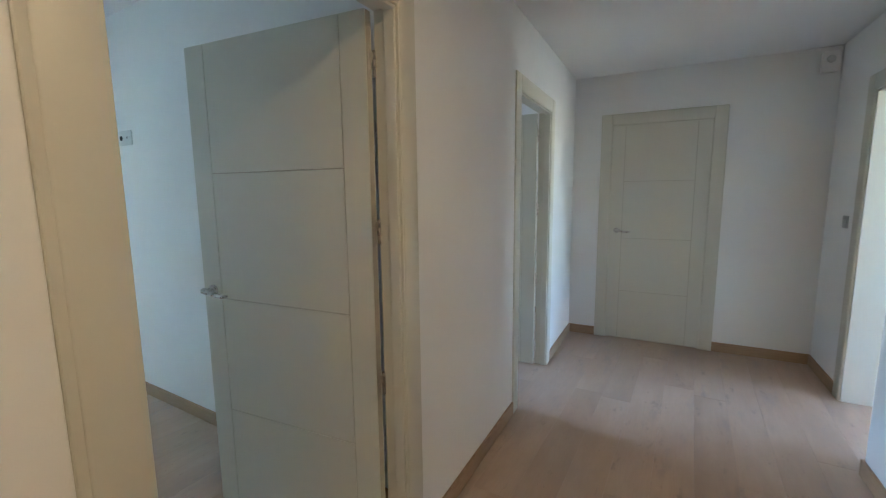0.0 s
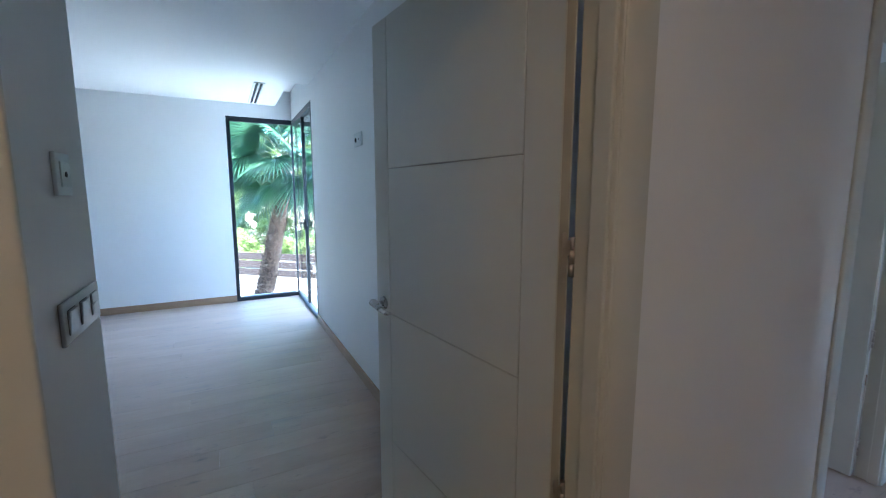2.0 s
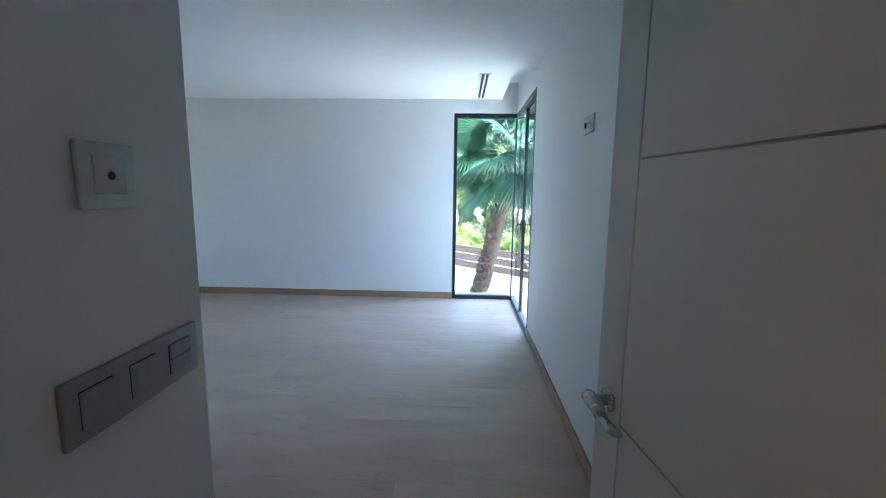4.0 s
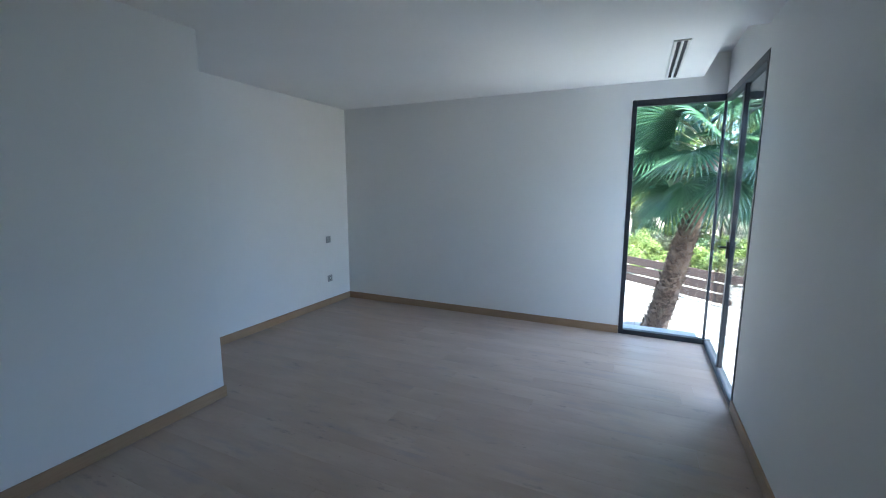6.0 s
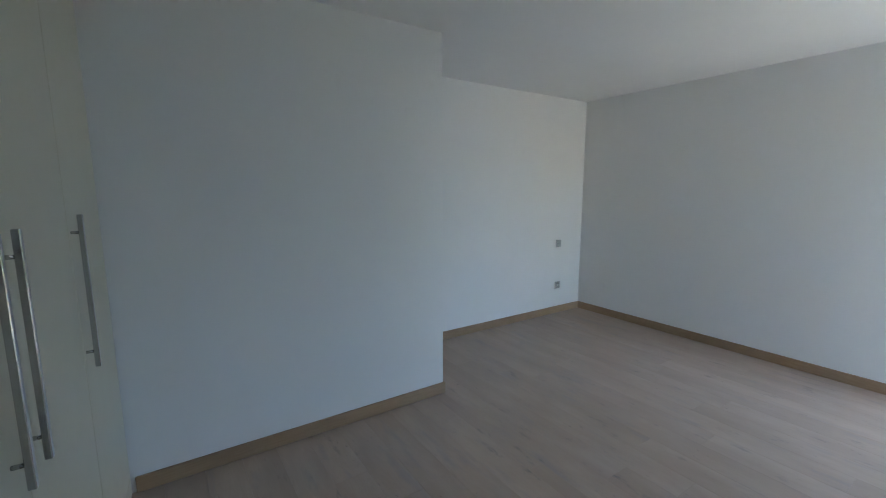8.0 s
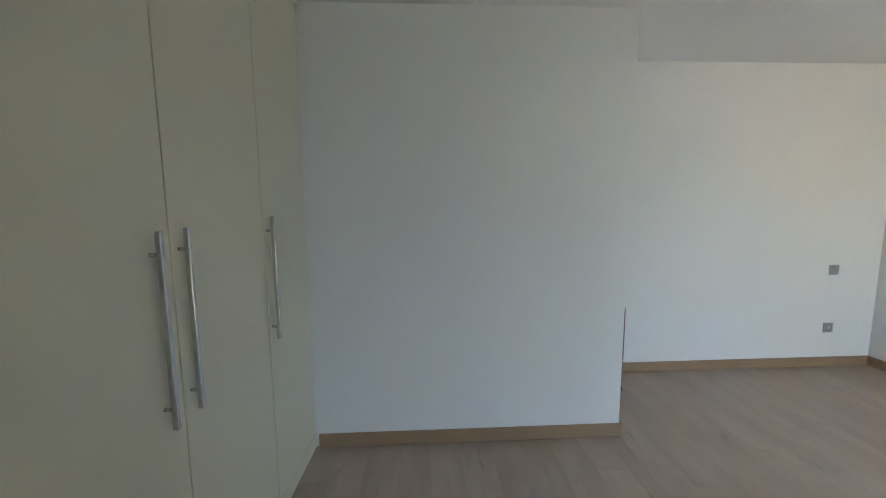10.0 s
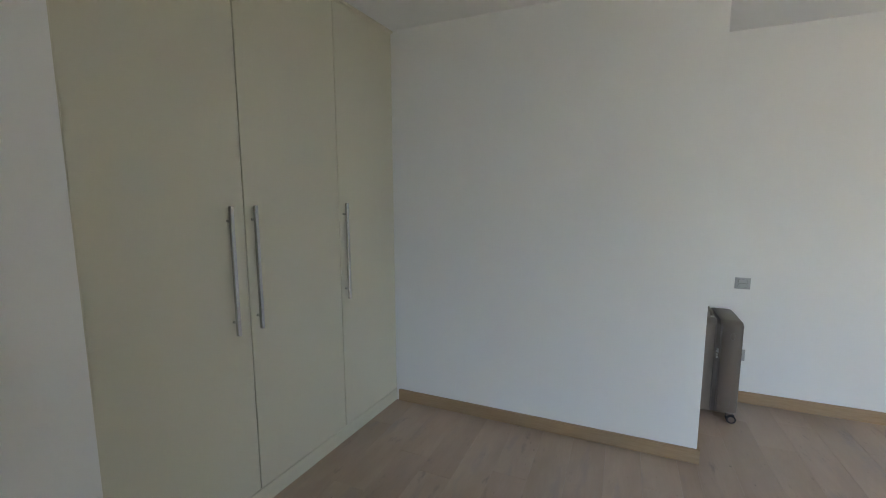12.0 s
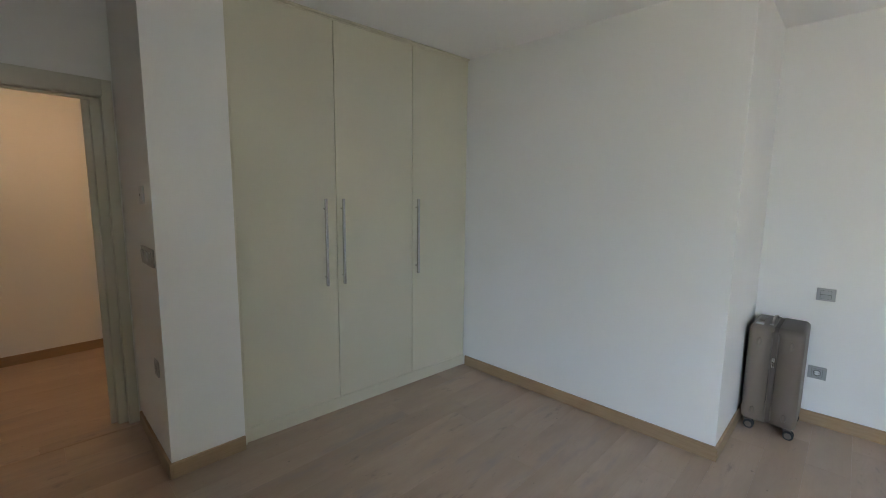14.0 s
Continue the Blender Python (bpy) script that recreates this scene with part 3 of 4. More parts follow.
# ---------- switches, sockets, fixtures ----------
def wall_plate(name, m, w, h, cells, label, category, mat=SILVER, group="switches and sockets"):
    """A plate on a wall: local x along the wall, z up, -y towards the room. cells: (kind, x, half width, half height)."""
    t = thing(name, m, label, category, group)
    part("plate", box(bmesh.new(), -w / 2, w / 2, -0.009, 0, -h / 2, h / 2, 0.003, 2), mat, t)
    for kind, x, hw, hh in cells:
        if kind not in ("round", "dial"):
            part("insert", box(bmesh.new(), x - hw - 0.001, x + hw + 0.001, -0.0096, -0.004, -hh - 0.001, hh + 0.001), RUBBER, t)
        if kind == "socket":
            bm = bmesh.new()
            box(bm, x - hw, x + hw, -0.011, -0.005, -hh, hh, 0.001)
            part("socket_face", bm, mat, t)
            part("socket_well", tube(bmesh.new(), [(x, -0.0112, 0), (x, -0.0125, 0)], [0.0195, 0.019], 24), RUBBER, t)
            part("socket_base", tube(bmesh.new(), [(x, -0.0125, 0), (x, -0.0131, 0)], 0.0155, 24), PALEPL, t)
            for dx in (-0.0095, 0.0095):
                part("contact", tube(bmesh.new(), [(x + dx, -0.0131, 0), (x + dx, -0.0138, 0)], 0.0032, 10), BLACK, t)
        elif kind == "split":
            part("rocker", box(bmesh.new(), x - hw, x + hw, -0.013, -0.005, 0.001, hh, 0.001), mat, t)
            part("rocker", box(bmesh.new(), x - hw, x + hw, -0.012, -0.005, -hh, -0.001, 0.001), mat, t)
        elif kind == "dial":
            part("rocker", box(bmesh.new(), x - hw, x + hw, -0.012, -0.005, -hh, hh, 0.001), PALEPL, t)
            part("button", tube(bmesh.new(), [(x, -0.012, 0), (x, -0.0135, 0)], 0.006, 12), RUBBER, t)
        elif kind == "round":
            part("dial", tube(bmesh.new(), [(x, -0.009, 0), (x, -0.014, 0)], [0.016, 0.014], 24), RUBBER, t)
        else:
            r = part("rocker", box(bmesh.new(), x - hw, x + hw, -0.014, -0.005, -hh, hh, 0.0015), mat, t)
            r.matrix_local = pose(0, 0, 0, 4, 0, 0)
    return t


EAST, WEST = 90, -90      # plate turned so that its front faces +x, or -x


wall_plate("light_switch", pose(SWX, 0.578, 1.147, 0, 0, EAST), 0.27, 0.092, [("rocker", -0.085, 0.026, 0.026), ("rocker", 0, 0.026, 0.026), ("split", 0.085, 0.026, 0.026)],
           "silver-grey triple rocker switch on the white wall", "light switch")
wall_plate("thermostat", pose(SWX, 0.55, 1.458, 0, 0, EAST), 0.095, 0.092, [("dial", 0, 0.027, 0.027)], "pale grey square room thermostat on the white wall", "thermostat", PALEPL)
wall_plate("socket", pose(SWX, 0.59, 0.552, 0, 0, EAST), 0.085, 0.085, [("socket", 0, 0.026, 0.026)], "silver-grey wall socket beside the door", "socket")
wall_plate("socket", pose(REC, 3.045, 0.351, 0, 0, EAST), 0.092, 0.082, [("socket", 0, 0.026, 0.026)], "silver-grey wall socket beside the suitcase", "socket")
wall_plate("light_switch", pose(REC, 3.041, 0.869, 0, 0, EAST), 0.092, 0.080, [("split", 0, 0.026, 0.026)], "silver-grey double rocker switch above the suitcase", "light switch")
wall_plate("light_switch", pose(REC, 4.997, 0.867, 0, 0, EAST), 0.085, 0.085, [("split", 0, 0.026, 0.026)], "silver-grey double rocker switch near the corner", "light switch")
wall_plate("socket", pose(REC, 5.002, 0.352, 0, 0, EAST), 0.085, 0.085, [("socket", 0, 0.026, 0.026)], "silver-grey wall socket near the corner", "socket")
wall_plate("wall_control", pose(0, 2.298, 1.795, 0, 0, WEST), 0.178, 0.094, [("round", -0.042, 0.026, 0.026), ("dial", 0.042, 0.024, 0.011)],
           "silver-grey double plate with a dark round socket", "wall socket", PALEPL)
wall_plate("light_switch", HALL @ pose(2.42, HS, 1.19, 0, 0, 180), 0.085, 0.085, [("rocker", 0, 0.026, 0.026)], "grey rocker switch on the hall wall", "light switch")

al = thing("alarm_sensor", HALL @ pose(HE, -1.84, 2.35, 0, 0, -90), "white boxy alarm sensor high in the hall corner", "alarm sensor")
part("housing", box(bmesh.new(), -0.05, 0.05, -0.045, 0, -0.075, 0.075, 0.006, 2), WHITEPL, al)
part("lens", tube(bmesh.new(), [(0, -0.045, 0.02), (0, -0.055, 0.02)], [0.028, 0.022], 20), PALEPL, al)

vent = thing("ceiling_vent", pose(-0.466, 4.775, CB), "white linear ceiling vent with two dark slots", "air vent")
part("backing", box(bmesh.new(), -0.045, 0.045, -0.545, 0.545, -0.003, -0.001), RUBBER, vent)
for x0, x1 in ((-0.056, -0.034), (-0.009, 0.009), (0.034, 0.056)):
    part("slat", box(bmesh.new(), x0, x1, -0.545, 0.545, -0.010, -0.0005, 0.002), WHITEPL, vent)
for y0, y1 in ((-0.557, -0.545), (0.545, 0.557)):
    part("frame", box(bmesh.new(), -0.056, 0.056, y0, y1, -0.010, -0.0005, 0.002), WHITEPL, vent)

for dx, dy in DOWNLIGHTS:
    dl = thing("downlight", pose(dx, dy, CH), "small round recessed ceiling spotlight with warm light", "downlight", "hall downlights")
    bm = bmesh.new()
    for a, b, z0, z1 in ((0.056, 0.062, -0.001, -0.006), (0.062, 0.072, -0.006, -0.001)):
        n = 28
        ra = [bm.verts.new((a * math.cos(2 * math.pi * k / n), a * math.sin(2 * math.pi * k / n), z0)) for k in range(n)]
        rb = [bm.verts.new((b * math.cos(2 * math.pi * k / n), b * math.sin(2 * math.pi * k / n), z1)) for k in range(n)]
        for k in range(n):
            bm.faces.new((ra[k], ra[(k + 1) % n], rb[(k + 1) % n], rb[k]))
    part("ring", bm, WHITEPL, dl)
    part("diffuser", tube(bmesh.new(), [(0, 0, -0.003), (0, 0, -0.001)], 0.056, 28), GLOW, dl)


# ---------- suitcase ----------
def suitcase(m):
    t = thing("suitcase", m, "taupe hard-shell cabin suitcase on four wheels against the wall", "suitcase")
    W, D, Z0, Z1 = 0.37, 0.275, 0.058, 0.688     # along x, along y, bottom, top
    for y0, y1 in ((-D / 2, -0.011), (0.011, D / 2)):
        bm = bmesh.new()
        box(bm, -W / 2, W / 2, y0, y1, Z0, Z1)
        out = y0 if y0 < -0.05 else y1
        outer = [e for e in bm.edges if all(abs(v.co.y - out) < 1e-5 for v in e.verts)]
        along = [e for e in bm.edges if abs(e.verts[0].co.y - e.verts[1].co.y) > 0.05]
        bmesh.ops.bevel(bm, geom=along, offset=0.04, segments=6, affect="EDGES", profile=0.5)
        outer = [e for e in bm.edges if all(abs(v.co.y - out) < 1e-5 for v in e.verts)]
        bmesh.ops.bevel(bm, geom=outer, offset=0.028, segments=5, affect="EDGES", profile=0.5)
        for f in bm.faces:
            f.smooth = True
        shell = part("shell", bm, CASE, t)
        s = -1 if y0 < -0.05 else 1
        for z in (Z0 + 0.075, Z1 - 0.10):
            bm = bmesh.new()
            bmesh.ops.create_uvsphere(bm, u_segments=14, v_segments=10, radius=1.0)
            for v in bm.verts:
                v.co = Vector((W / 2 + v.co.x * 0.007, s * 0.078 + v.co.y * 0.0125, z + v.co.z * 0.026))
            for f in bm.faces:
                f.smooth = True
            part("stud", bm, CASE, shell)
        rb = tube(bmesh.new(), [(W / 2 - 0.004, s * 0.016, Z0 + 0.03), (W / 2 + 0.002, s * 0.016, Z0 + 0.06), (W / 2 + 0.002, s * 0.016, Z1 - 0.06), (W / 2 - 0.004, s * 0.016, Z1 - 0.03)], 0.0045, 8)
        part("rim", rb, CASE2, shell)
    bm = bmesh.new()
    box(bm, -W / 2 + 0.004, W / 2 - 0.004, -0.0112, 0.0112, Z0 + 0.004, Z1 - 0.004)
    bmesh.ops.bevel(bm, geom=[e for e in bm.edges if abs(e.verts[0].co.y - e.verts[1].co.y) > 0.01], offset=0.038, segments=6, affect="EDGES", profile=0.5)
    part("zip", bm, ZIP, t, "brown zip tape round the middle")
    zp = bmesh.new()
    for dy in (-0.004, 0.004):
        box(zp, W / 2 - 0.003, W / 2 + 0.006, dy - 0.003, dy + 0.003, 0.475, 0.50, 0.001)
        box(zp, W / 2 + 0.001, W / 2 + 0.004, dy - 0.0025, dy + 0.0025, 0.435, 0.477, 0.001)
    part("zip_puller", zp, NICKEL, t, "metal zip pullers")
    hd = bmesh.new()
    tube(hd, [(0.075, -0.028, Z1 - 0.002), (0.07, -0.028, Z1 + 0.016), (0.03, -0.028, Z1 + 0.024), (-0.05, -0.028, Z1 + 0.024), (-0.09, -0.028, Z1 + 0.016), (-0.095, -0.028, Z1 - 0.002)], 0.009, 10, 0.7)
    part("carry_handle", hd, CASE2, t)
    part("telescopic_handle", box(bmesh.new(), -0.07, 0.06, -0.105, -0.075, Z1 - 0.004, Z1 + 0.012, 0.006, 2), CASE2, t)
    part("lock", box(bmesh.new(), 0.118, 0.146, -0.040, -0.022, Z1 - 0.006, Z1 + 0.007, 0.003), NICKEL, t, "silver combination lock")
    part("tag", box(bmesh.new(), 0.10, 0.15, -0.112, -0.07, Z1 - 0.004, Z1 + 0.001, 0.001), SILVER, t, "grey luggage label")
    for sx in (-1, 1):
        for sy in (-1, 1):
            cx, cy = sx * (W / 2 - 0.035), sy * (D / 2 - 0.038)
            wh = part("caster", box(bmesh.new(), cx - 0.016, cx + 0.016, cy - 0.020, cy + 0.020, 0.040, Z0 + 0.008, 0.007, 3), CASE2, t)
            for dx in (-0.014, 0.014):
                c = (cx + dx + 0.006, cy + 0.008, 0.0285)
                part("wheel", tube(bmesh.new(), [(c[0] - 0.008, c[1], c[2]), (c[0] - 0.005, c[1], c[2]), (c[0] + 0.005, c[1], c[2]), (c[0] + 0.008, c[1], c[2])], [0.0235, 0.028, 0.028, 0.0235], 22), RUBBER, wh)
                part("hub", tube(bmesh.new(), [(c[0] - 0.0092, c[1], c[2]), (c[0] + 0.0092, c[1], c[2])], 0.0185, 18), CASE, wh)
    return t


suitcase(pose(-4.11, 2.852, 0.001))


# ---------- outside ----------
GZ = -0.8
bm = bmesh.new()
n = 60
hill = [[None] * (n + 1) for _ in range(n + 1)]
for i in range(n + 1):
    for k in range(n + 1):
        u, v = (i / n * 2 - 1), (k / n * 2 - 1)
        x, y = 900 * u ** 5 + 30 * u, 900 * v ** 5 + 30 * v
        far = max(0.0, (y - 4) * 0.66 + x * 0.75 - 7.5)
        z = GZ - 0.05 + min(far * 0.16, 6.0) + (0.25 * noise.noise(Vector((x * 0.3, y * 0.3, 0))) if far > 0.5 else 0)
        hill[i][k] = bm.verts.new((x, y, z))
for i in range(n):
    for k in range(n):
        bm.faces.new((hill[i][k], hill[i + 1][k], hill[i + 1][k + 1], hill[i][k + 1])).smooth = True
tagged(link_mesh("ground", bm, SOIL), "sandy garden ground rising behind the terrace", "ground", "", "structure")
terrace = built("terrace", JOINT, [(-12, 9, 5.9, 15.5, GZ - 0.1, GZ - 0.012), (1.6, 9, -3, 5.9, GZ - 0.1, GZ - 0.012)], "pale sunlit stone terrace", "terrace")
built("ledge", LEDGE, [(REC - 0.25, 1.6, FAR + 0.25, 5.9, GZ, -0.035), (0.25, 1.6, 3.5, FAR + 0.25, GZ, -0.035), (0.0, 0.25, GY, FAR + 0.25, -0.25, -0.016),
                       (WX, 0.0, FAR, FAR + 0.25, -0.25, -0.016), (REC - 0.25, WX, FAR, FAR + 0.25, -0.25, 0.0)], "grey stone ledge along the house", "ledge")


def fence(p, q):
    """A low fence of horizontal boards from p to q."""
    p, q = Vector(p), Vector(q)
    d = q - p
    t = thing("fence", Matrix.Translation(p) @ pose(0, 0, 0, 0, 0, math.degrees(math.atan2(d.y, d.x))), "low brown fence of horizontal wooden boards", "fence")
    L = d.length
    bay = 2.0
    k = 0
    while k * bay < L:
        part("post", box(bmesh.new(), k * bay - 0.04, k * bay + 0.04, -0.04, 0.04, -0.02, 0.70, 0.004), FENCE, t)
        for z in (0.06, 0.275, 0.49):
            part("board", box(bmesh.new(), k * bay + 0.041, min((k + 1) * bay, L) - 0.041, -0.014, 0.014, z, z + 0.18, 0.003), FENCE, t)
        k += 1
    return t


fence((-6.0, 16.5, GZ), (6.0, 5.9, GZ))


def fan_leaf(bm, base, out, size, droop, roll, rng):
    """A palm fan: pleated segments spreading from the end of its stalk."""
    out = out.normalized()
    side = out.cross(Vector((0, 0, 1)))
    side = (side if side.length > 0.05 else Vector((1, 0, 0))).normalized()
    up = side.cross(out)
    side, up = side * math.cos(roll) + up * math.sin(roll), up * math.cos(roll) - side * math.sin(roll)
    n = 46
    for k in range(n):
        a = (k + 0.5) / n * 2 - 1
        ang = a * radians(128)
        L = size * (1.0 - 0.28 * abs(a) ** 2) * rng.uniform(0.92, 1.06)
        d = out * math.cos(ang) + side * math.sin(ang)
        w = L * 0.028
        across = (side * math.cos(ang) - out * math.sin(ang))
        rows = []
        for s, half in ((0.04, 0.5), (0.3, 1.15), (0.55, 0.95), (0.8, 0.5), (1.0, 0.05)):
            c = base + d * (L * s) + up * (0.10 * size * s * (1 - abs(a))) + Vector((0, 0, -1)) * (droop * size * max(0, s - 0.25) ** 2 * (0.7 + 0.5 * abs(a)))
            rows.append((bm.verts.new(c - across * w * half), bm.verts.new(c + up * w * 0.55 * half), bm.verts.new(c + across * w * half)))
        for p, q in zip(rows, rows[1:]):
            bm.faces.new((p[0], p[1], q[1], q[0]))
            bm.faces.new((p[1], p[2], q[2], q[1]))


def palm(base, top, crown, seed):
    rng = random.Random(seed)
    base, top, crown = Vector(base), Vector(top), Vector(crown)
    t = thing("palm_tree", Matrix.Translation(base), "leaning fan palm with shaggy brown trunk and green fronds", "palm tree")
    rel = lambda v: v - base
    axis = [rel(base) * 0, rel(base.lerp(top, 0.35)) + Vector((0.02, 0, 0)), rel(base.lerp(top, 0.7)), rel(top), rel(crown)]
    bm = tube(bmesh.new(), axis, [0.155, 0.138, 0.122, 0.108, 0.08], 16)
    trunk = part("trunk", bm, BARK, t)
    bm = bmesh.new()
    for k in range(3200):                       # old leaf bases, each a small curled scale
        s = rng.random()
        c = Vector((0, 0, 0))
        pts = axis[:4]
        f = s * 2.999
        i = int(f)
        c = pts[i].lerp(pts[i + 1], f - i)
        a = rng.uniform(0, 2 * math.pi)
        r = 0.155 - 0.045 * s
        o = Vector((math.cos(a), math.sin(a), 0))
        tan = Vector((-math.sin(a), math.cos(a), 0))
        w, h = rng.uniform(0.010, 0.032), rng.uniform(0.03, 0.09)
        flare = rng.uniform(0.012, 0.06) + (0.03 if rng.random() < 0.08 else 0)
        p = c + o * (r - 0.012)
        v = [bm.verts.new(q) for q in (p - tan * w, p + tan * w, p + tan * w * 0.8 + o * flare * 0.6 + Vector((0, 0, h * 0.7)), p + o * flare + Vector((0, 0, h)) + tan * rng.uniform(-0.02, 0.02),
                                       p - tan * w * 0.8 + o * flare * 0.6 + Vector((0, 0, h * 0.7)))]
        bm.faces.new(v)
    part("bark_scales", bm, BARK, trunk)
    for k in range(48):
        a = k * 2.399 + rng.uniform(-0.2, 0.2)
        el = radians(76 - 122 * (k / 47) + rng.uniform(-6, 6))
        o = Vector((math.cos(a) * math.cos(el), math.sin(a) * math.cos(el), math.sin(el)))
        L = rng.uniform(0.55, 0.8)
        st = rel(crown) + o * 0.06
        mid = st + o * L * 0.55 + Vector((0, 0, 0.03))
        end = st + o * L + Vector((0, 0, -0.05))
        fr = part("frond", tube(bmesh.new(), [st, mid, end], [0.016, 0.011, 0.008], 6, 0.6), PALMDRY, t)
        bm = bmesh.new()
        fan_leaf(bm, end, (end - mid) + Vector((0, 0, -0.08)), rng.uniform(0.55, 0.74), rng.uniform(0.15, 0.6), rng.uniform(-1.1, 1.1), rng)
        part("leaf", bm, PALM, fr)
    return t


palm((-0.50, 6.86, GZ - 0.01), (0.06, 7.0, 1.42), (0.15, 7.03, 1.98), 5)


def clump(bm, c, r, count, leaf, rng, flat=0.8):
    """Leaves scattered over and in an uneven blob."""
    for _ in range(count):
        d = Vector((rng.gauss(0, 1), rng.gauss(0, 1), rng.gauss(0, 1))).normalized()
        q = c + Vector((d.x, d.y, d.z * flat)) * r * (rng.random() ** 0.4) * (0.8 + 0.35 * noise.noise(d * 2.1 + c))
        a = Vector((rng.gauss(0, 1), rng.gauss(0, 1), rng.gauss(0, 0.7))).normalized()
        b = a.cross(d if abs(a.dot(d)) < 0.95 else Vector((0, 0, 1))).normalized()
        s = leaf * rng.uniform(0.6, 1.4)
        bm.faces.new([bm.verts.new(q + a * s), bm.verts.new(q + b * s * 0.45), bm.verts.new(q - a * s), bm.verts.new(q - b * s * 0.45)])


def shrub(x, y, z, r, h, seed, mat, label, name="shrub", trunk=0.0):
    rng = random.Random(seed)
    t = thing(name, pose(x, y, z), label, "tree" if trunk else "shrub", "garden trees" if trunk else "garden shrubs")
    bm = bmesh.new()
    ends = []
    for k in range(7 if trunk else 6):
        a = rng.uniform(0, 6.28)
        rr = r * rng.uniform(0.25, 0.8)
        e = Vector((math.cos(a) * rr, math.sin(a) * rr, trunk + h * rng.uniform(0.35, 0.85)))
        m0 = Vector((e.x * 0.25, e.y * 0.25, max(trunk, 0.1) + 0.15 * h))
        tube(bm, [Vector((0, 0, trunk * 0.8)), m0, e], [0.03 + 0.012 * trunk, 0.022, 0.008], 6)
        ends.append(e)
    if trunk:
        tube(bm, [(0, 0, -0.1), (0.06, 0.03, trunk * 0.5), (0, 0, trunk * 0.9)], [0.14, 0.11, 0.08], 8)
    part("trunk" if trunk else "stems", bm, WOODY, t)
    bm = bmesh.new()
    for e in ends:
        clump(bm, e, r * rng.uniform(0.36, 0.58), 560, 0.038 if not trunk else 0.075, rng)
    clump(bm, Vector((0, 0, trunk + h * 0.5)), r * 0.7, 600, 0.038 if not trunk else 0.075, rng)
    part("crown", bm, mat, t)
    return t


def hill_z(x, y):
    far = max(0.0, (y - 4) * 0.66 + x * 0.75 - 7.5)
    return GZ - 0.05 + min(far * 0.16, 6.0)


rng = random.Random(11)
for row in range(4):                                  # shrubs behind the fence, up the slope
    for k in range(13):
        s = (k + 0.5 * (row % 2)) / 12
        x, y = -3.6 + 9.5 * s + 1.1 * row + rng.uniform(-0.35, 0.35) + 0.6, 15.6 - 8.4 * s + 1.25 * row + rng.uniform(-0.3, 0.5)
        shrub(x, y, hill_z(x, y) - 0.05, rng.uniform(0.55, 0.95), rng.uniform(0.7, 1.3) + 0.25 * row, 100 + 20 * row + k, *rng.choice([(BUSH, "sunlit yellow-green garden shrub behind the fence"), (BUSH, "sunlit yellow-green garden shrub behind the fence"), (BUSH2, "dark green garden shrub behind the fence"), (BUSH3, "dry olive-grey garden shrub behind the fence")]))
for k in range(15):                                   # trees on the slope
    s = k / 14
    x, y = -8 + 24 * s + rng.uniform(-0.8, 0.8), 23 - 17 * s + rng.uniform(0, 3.5)
    shrub(x, y, hill_z(x, y) - 0.1, rng.uniform(1.8, 2.5), rng.uniform(2.8, 4.0), 300 + k, TREE, "dense green broadleaf tree on the slope", "tree", rng.uniform(0.8, 1.4))

for k in range(12):                                   # a nearer, lower row in full sun
    s = k / 11
    x, y = -4.5 + 17 * s + rng.uniform(-0.6, 0.6), 20.5 - 13.5 * s + rng.uniform(-0.5, 1.2)
    shrub(x, y, hill_z(x, y) - 0.1, rng.uniform(1.5, 2.0), rng.uniform(2.4, 3.6), 340 + k, BUSH, "sunlit yellow-green broadleaf tree on the slope", "tree", rng.uniform(0.5, 1.0))


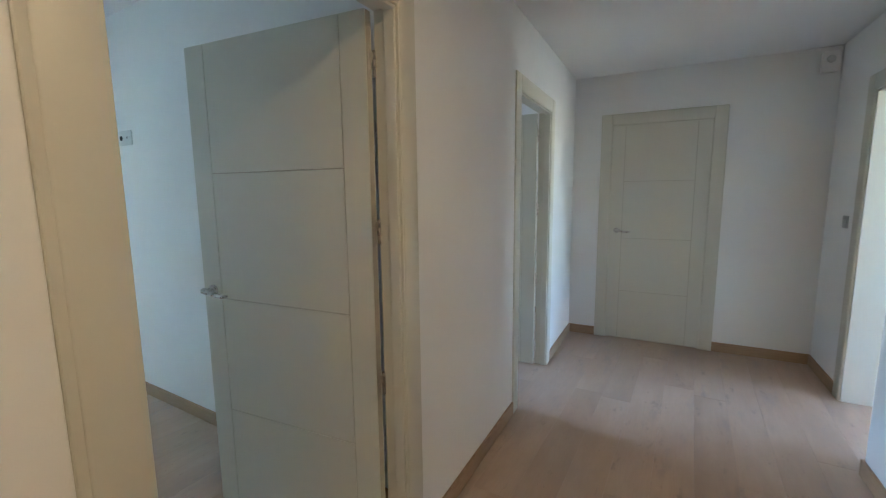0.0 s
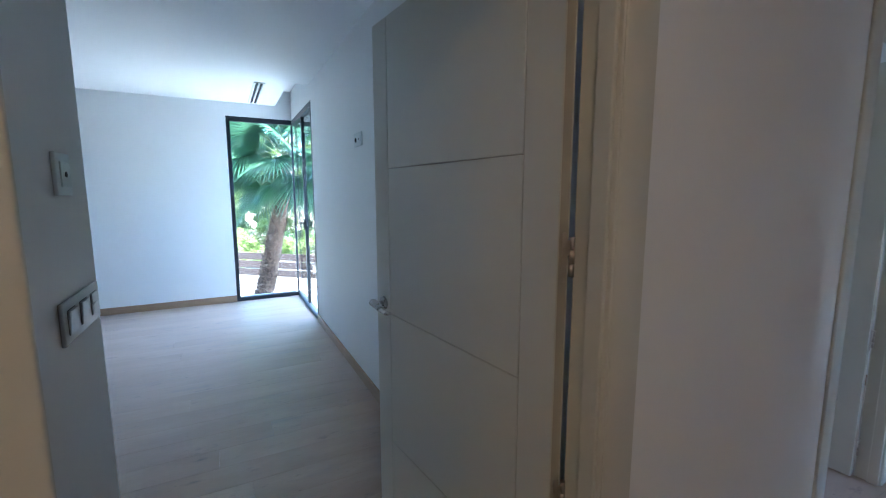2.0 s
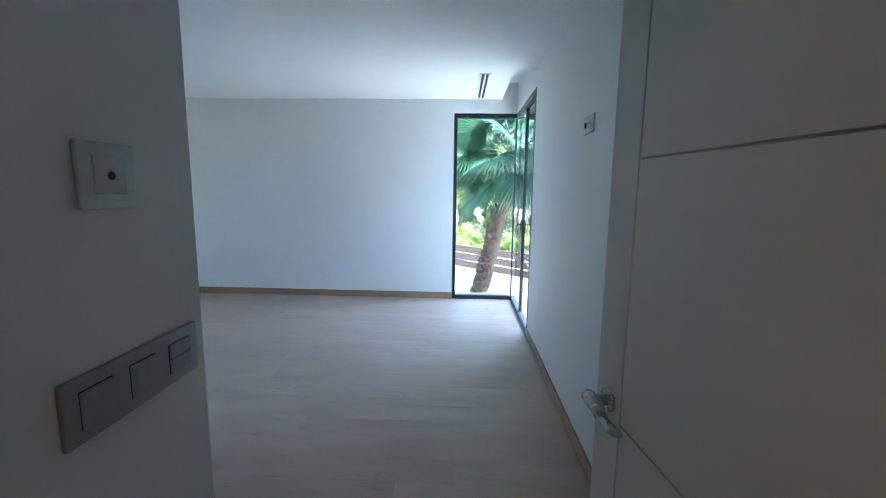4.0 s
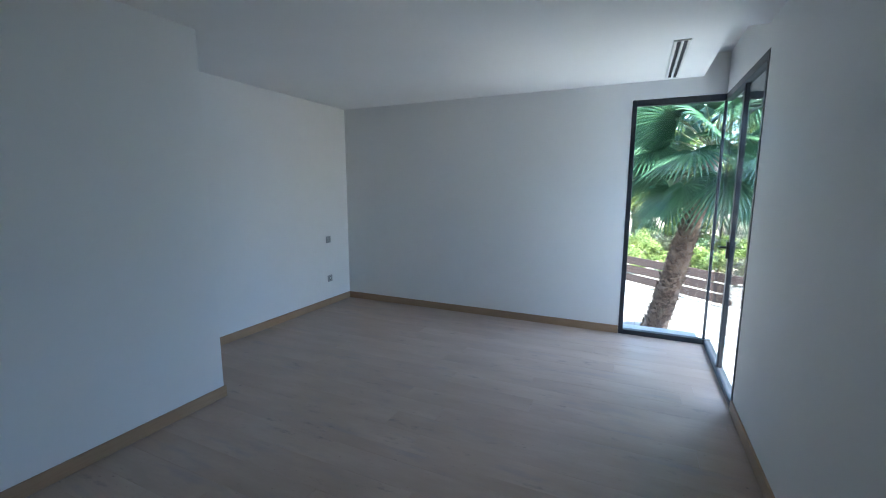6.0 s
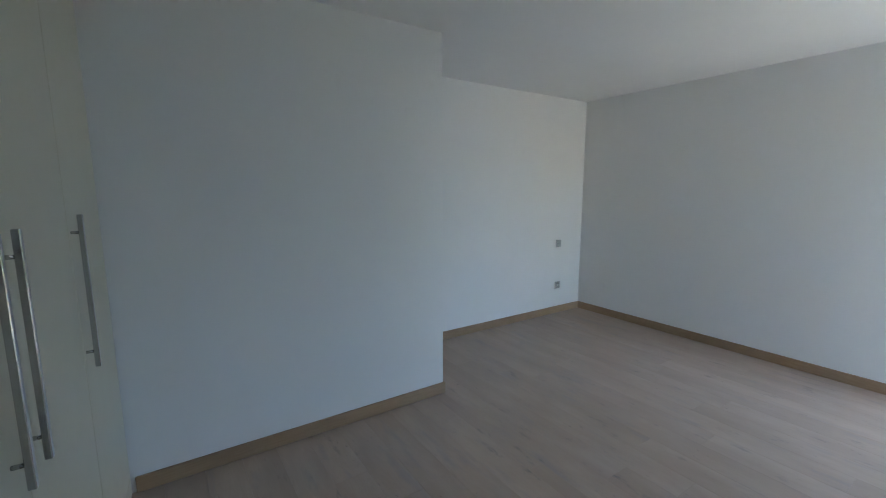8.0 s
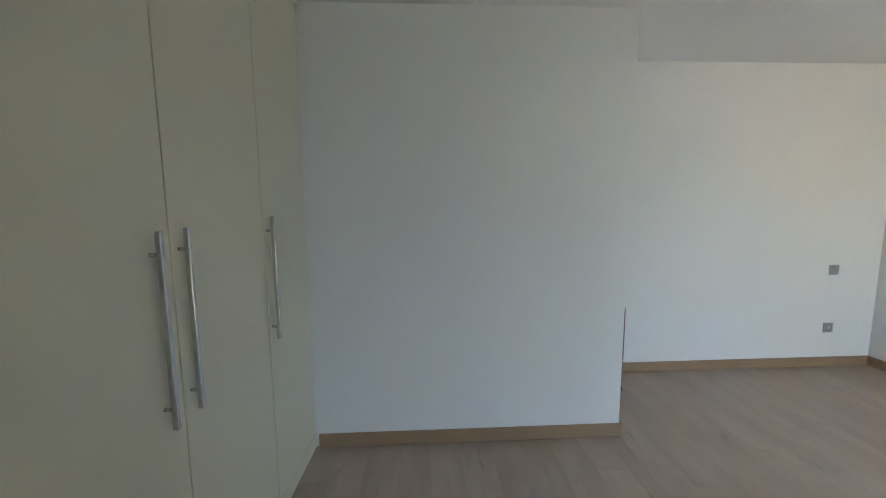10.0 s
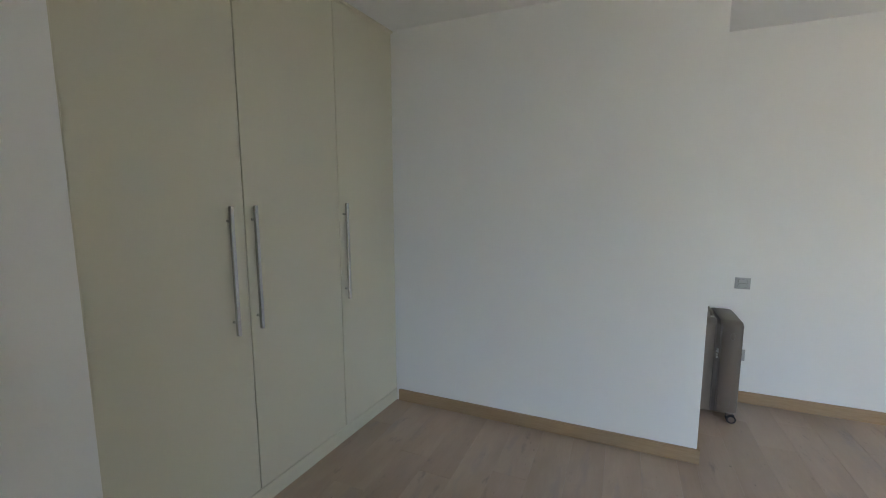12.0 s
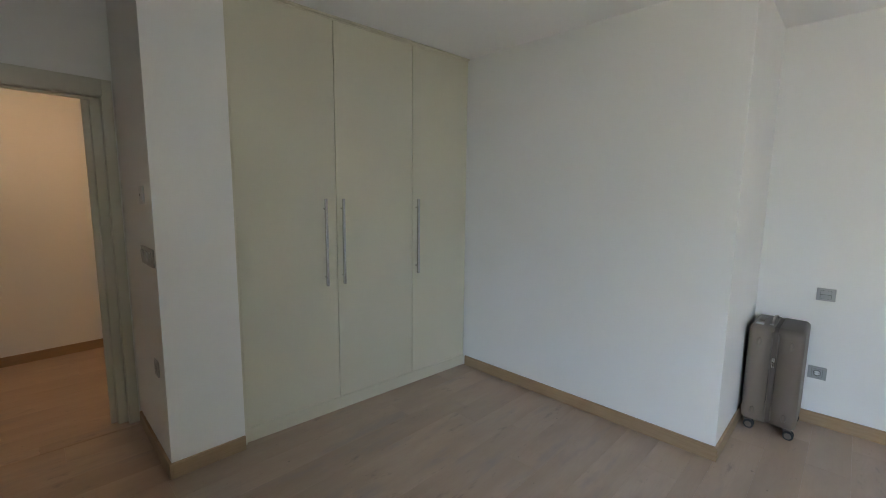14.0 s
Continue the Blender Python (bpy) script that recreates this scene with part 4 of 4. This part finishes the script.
# ---------- floor planks and terrace slabs ----------
def plank_mesh(name, mat, e):
    """A unit board: its upper edges chamfered by e."""
    bm = bmesh.new()
    lo = [bm.verts.new(p) for p in ((0, 0, 0), (1, 0, 0), (1, 1, 0), (0, 1, 0))]
    mid = [bm.verts.new(p) for p in ((0, 0, 1 - e[2]), (1, 0, 1 - e[2]), (1, 1, 1 - e[2]), (0, 1, 1 - e[2]))]
    up = [bm.verts.new(p) for p in ((e[0], e[1], 1), (1 - e[0], e[1], 1), (1 - e[0], 1 - e[1], 1), (e[0], 1 - e[1], 1))]
    for a, b in ((lo, mid), (mid, up)):
        for k in range(4):
            bm.faces.new((a[k], a[(k + 1) % 4], b[(k + 1) % 4], b[k]))
    bm.faces.new(up)
    me = bpy.data.meshes.new(name)
    bmesh.ops.recalc_face_normals(bm, faces=list(bm.faces))
    bm.to_mesh(me)
    bm.free()
    me.materials.append(mat)
    return me


PW, PL = 0.185, 1.9
PLANK_ME = plank_mesh("plank", PLANK, (0.0004, 0.0035, 0.06))
prng = random.Random(3)


def lay(x0, x1, y0, y1):
    """Lay rows of planks along x over a rectangle."""
    y = y0
    while y < y1 - 0.005:
        w = min(PW, y1 - y)
        x = x0 - prng.uniform(0.1, PL - 0.1)
        while x < x1:
            a, b = max(x, x0), min(x + PL, x1)
            if b - a > 0.03:
                ob = new("plank", PLANK_ME)
                ob.parent = floor
                ob.location, ob.scale = (a + 0.0003, y + 0.0002, -0.012), (b - a - 0.0006, w - 0.0004, 0.012)
            x += PL
        y += PW


lay(HW, HE + 0.3, HS - 0.22, 0.0)
lay(SWX, 0.0, 0.007, PIL)
lay(PAR, PILX, 0.6, PIL)
lay(PAR, 0.0, PIL, PEND)
lay(REC, 0.0, PEND, FAR)
lay(0.25, 3.3, 0.0005, 3.4)
lay(0.2, 3.6, -5.0, HS - 0.22)
SLAB_ME = plank_mesh("slab", TERR, (0.006, 0.006, 0.2))
for i in range(11):
    for k in range(12):
        x, y = -6 + i * 0.9, 5.92 + k * 0.8
        if x + 0.9 > 1.62 or y > 5.8:
            ob = new("slab", SLAB_ME)
            ob.parent = terrace
            ob.location, ob.scale = (x + 0.004, y + 0.004, GZ - 0.012), (0.892, 0.792, 0.012)
for i in range(6):
    for k in range(8):
        ob = new("slab", SLAB_ME)
        ob.parent = terrace
        ob.location, ob.scale = (1.62 + i * 0.9, -0.5 + k * 0.8, GZ - 0.012), (0.892, 0.792, 0.012)
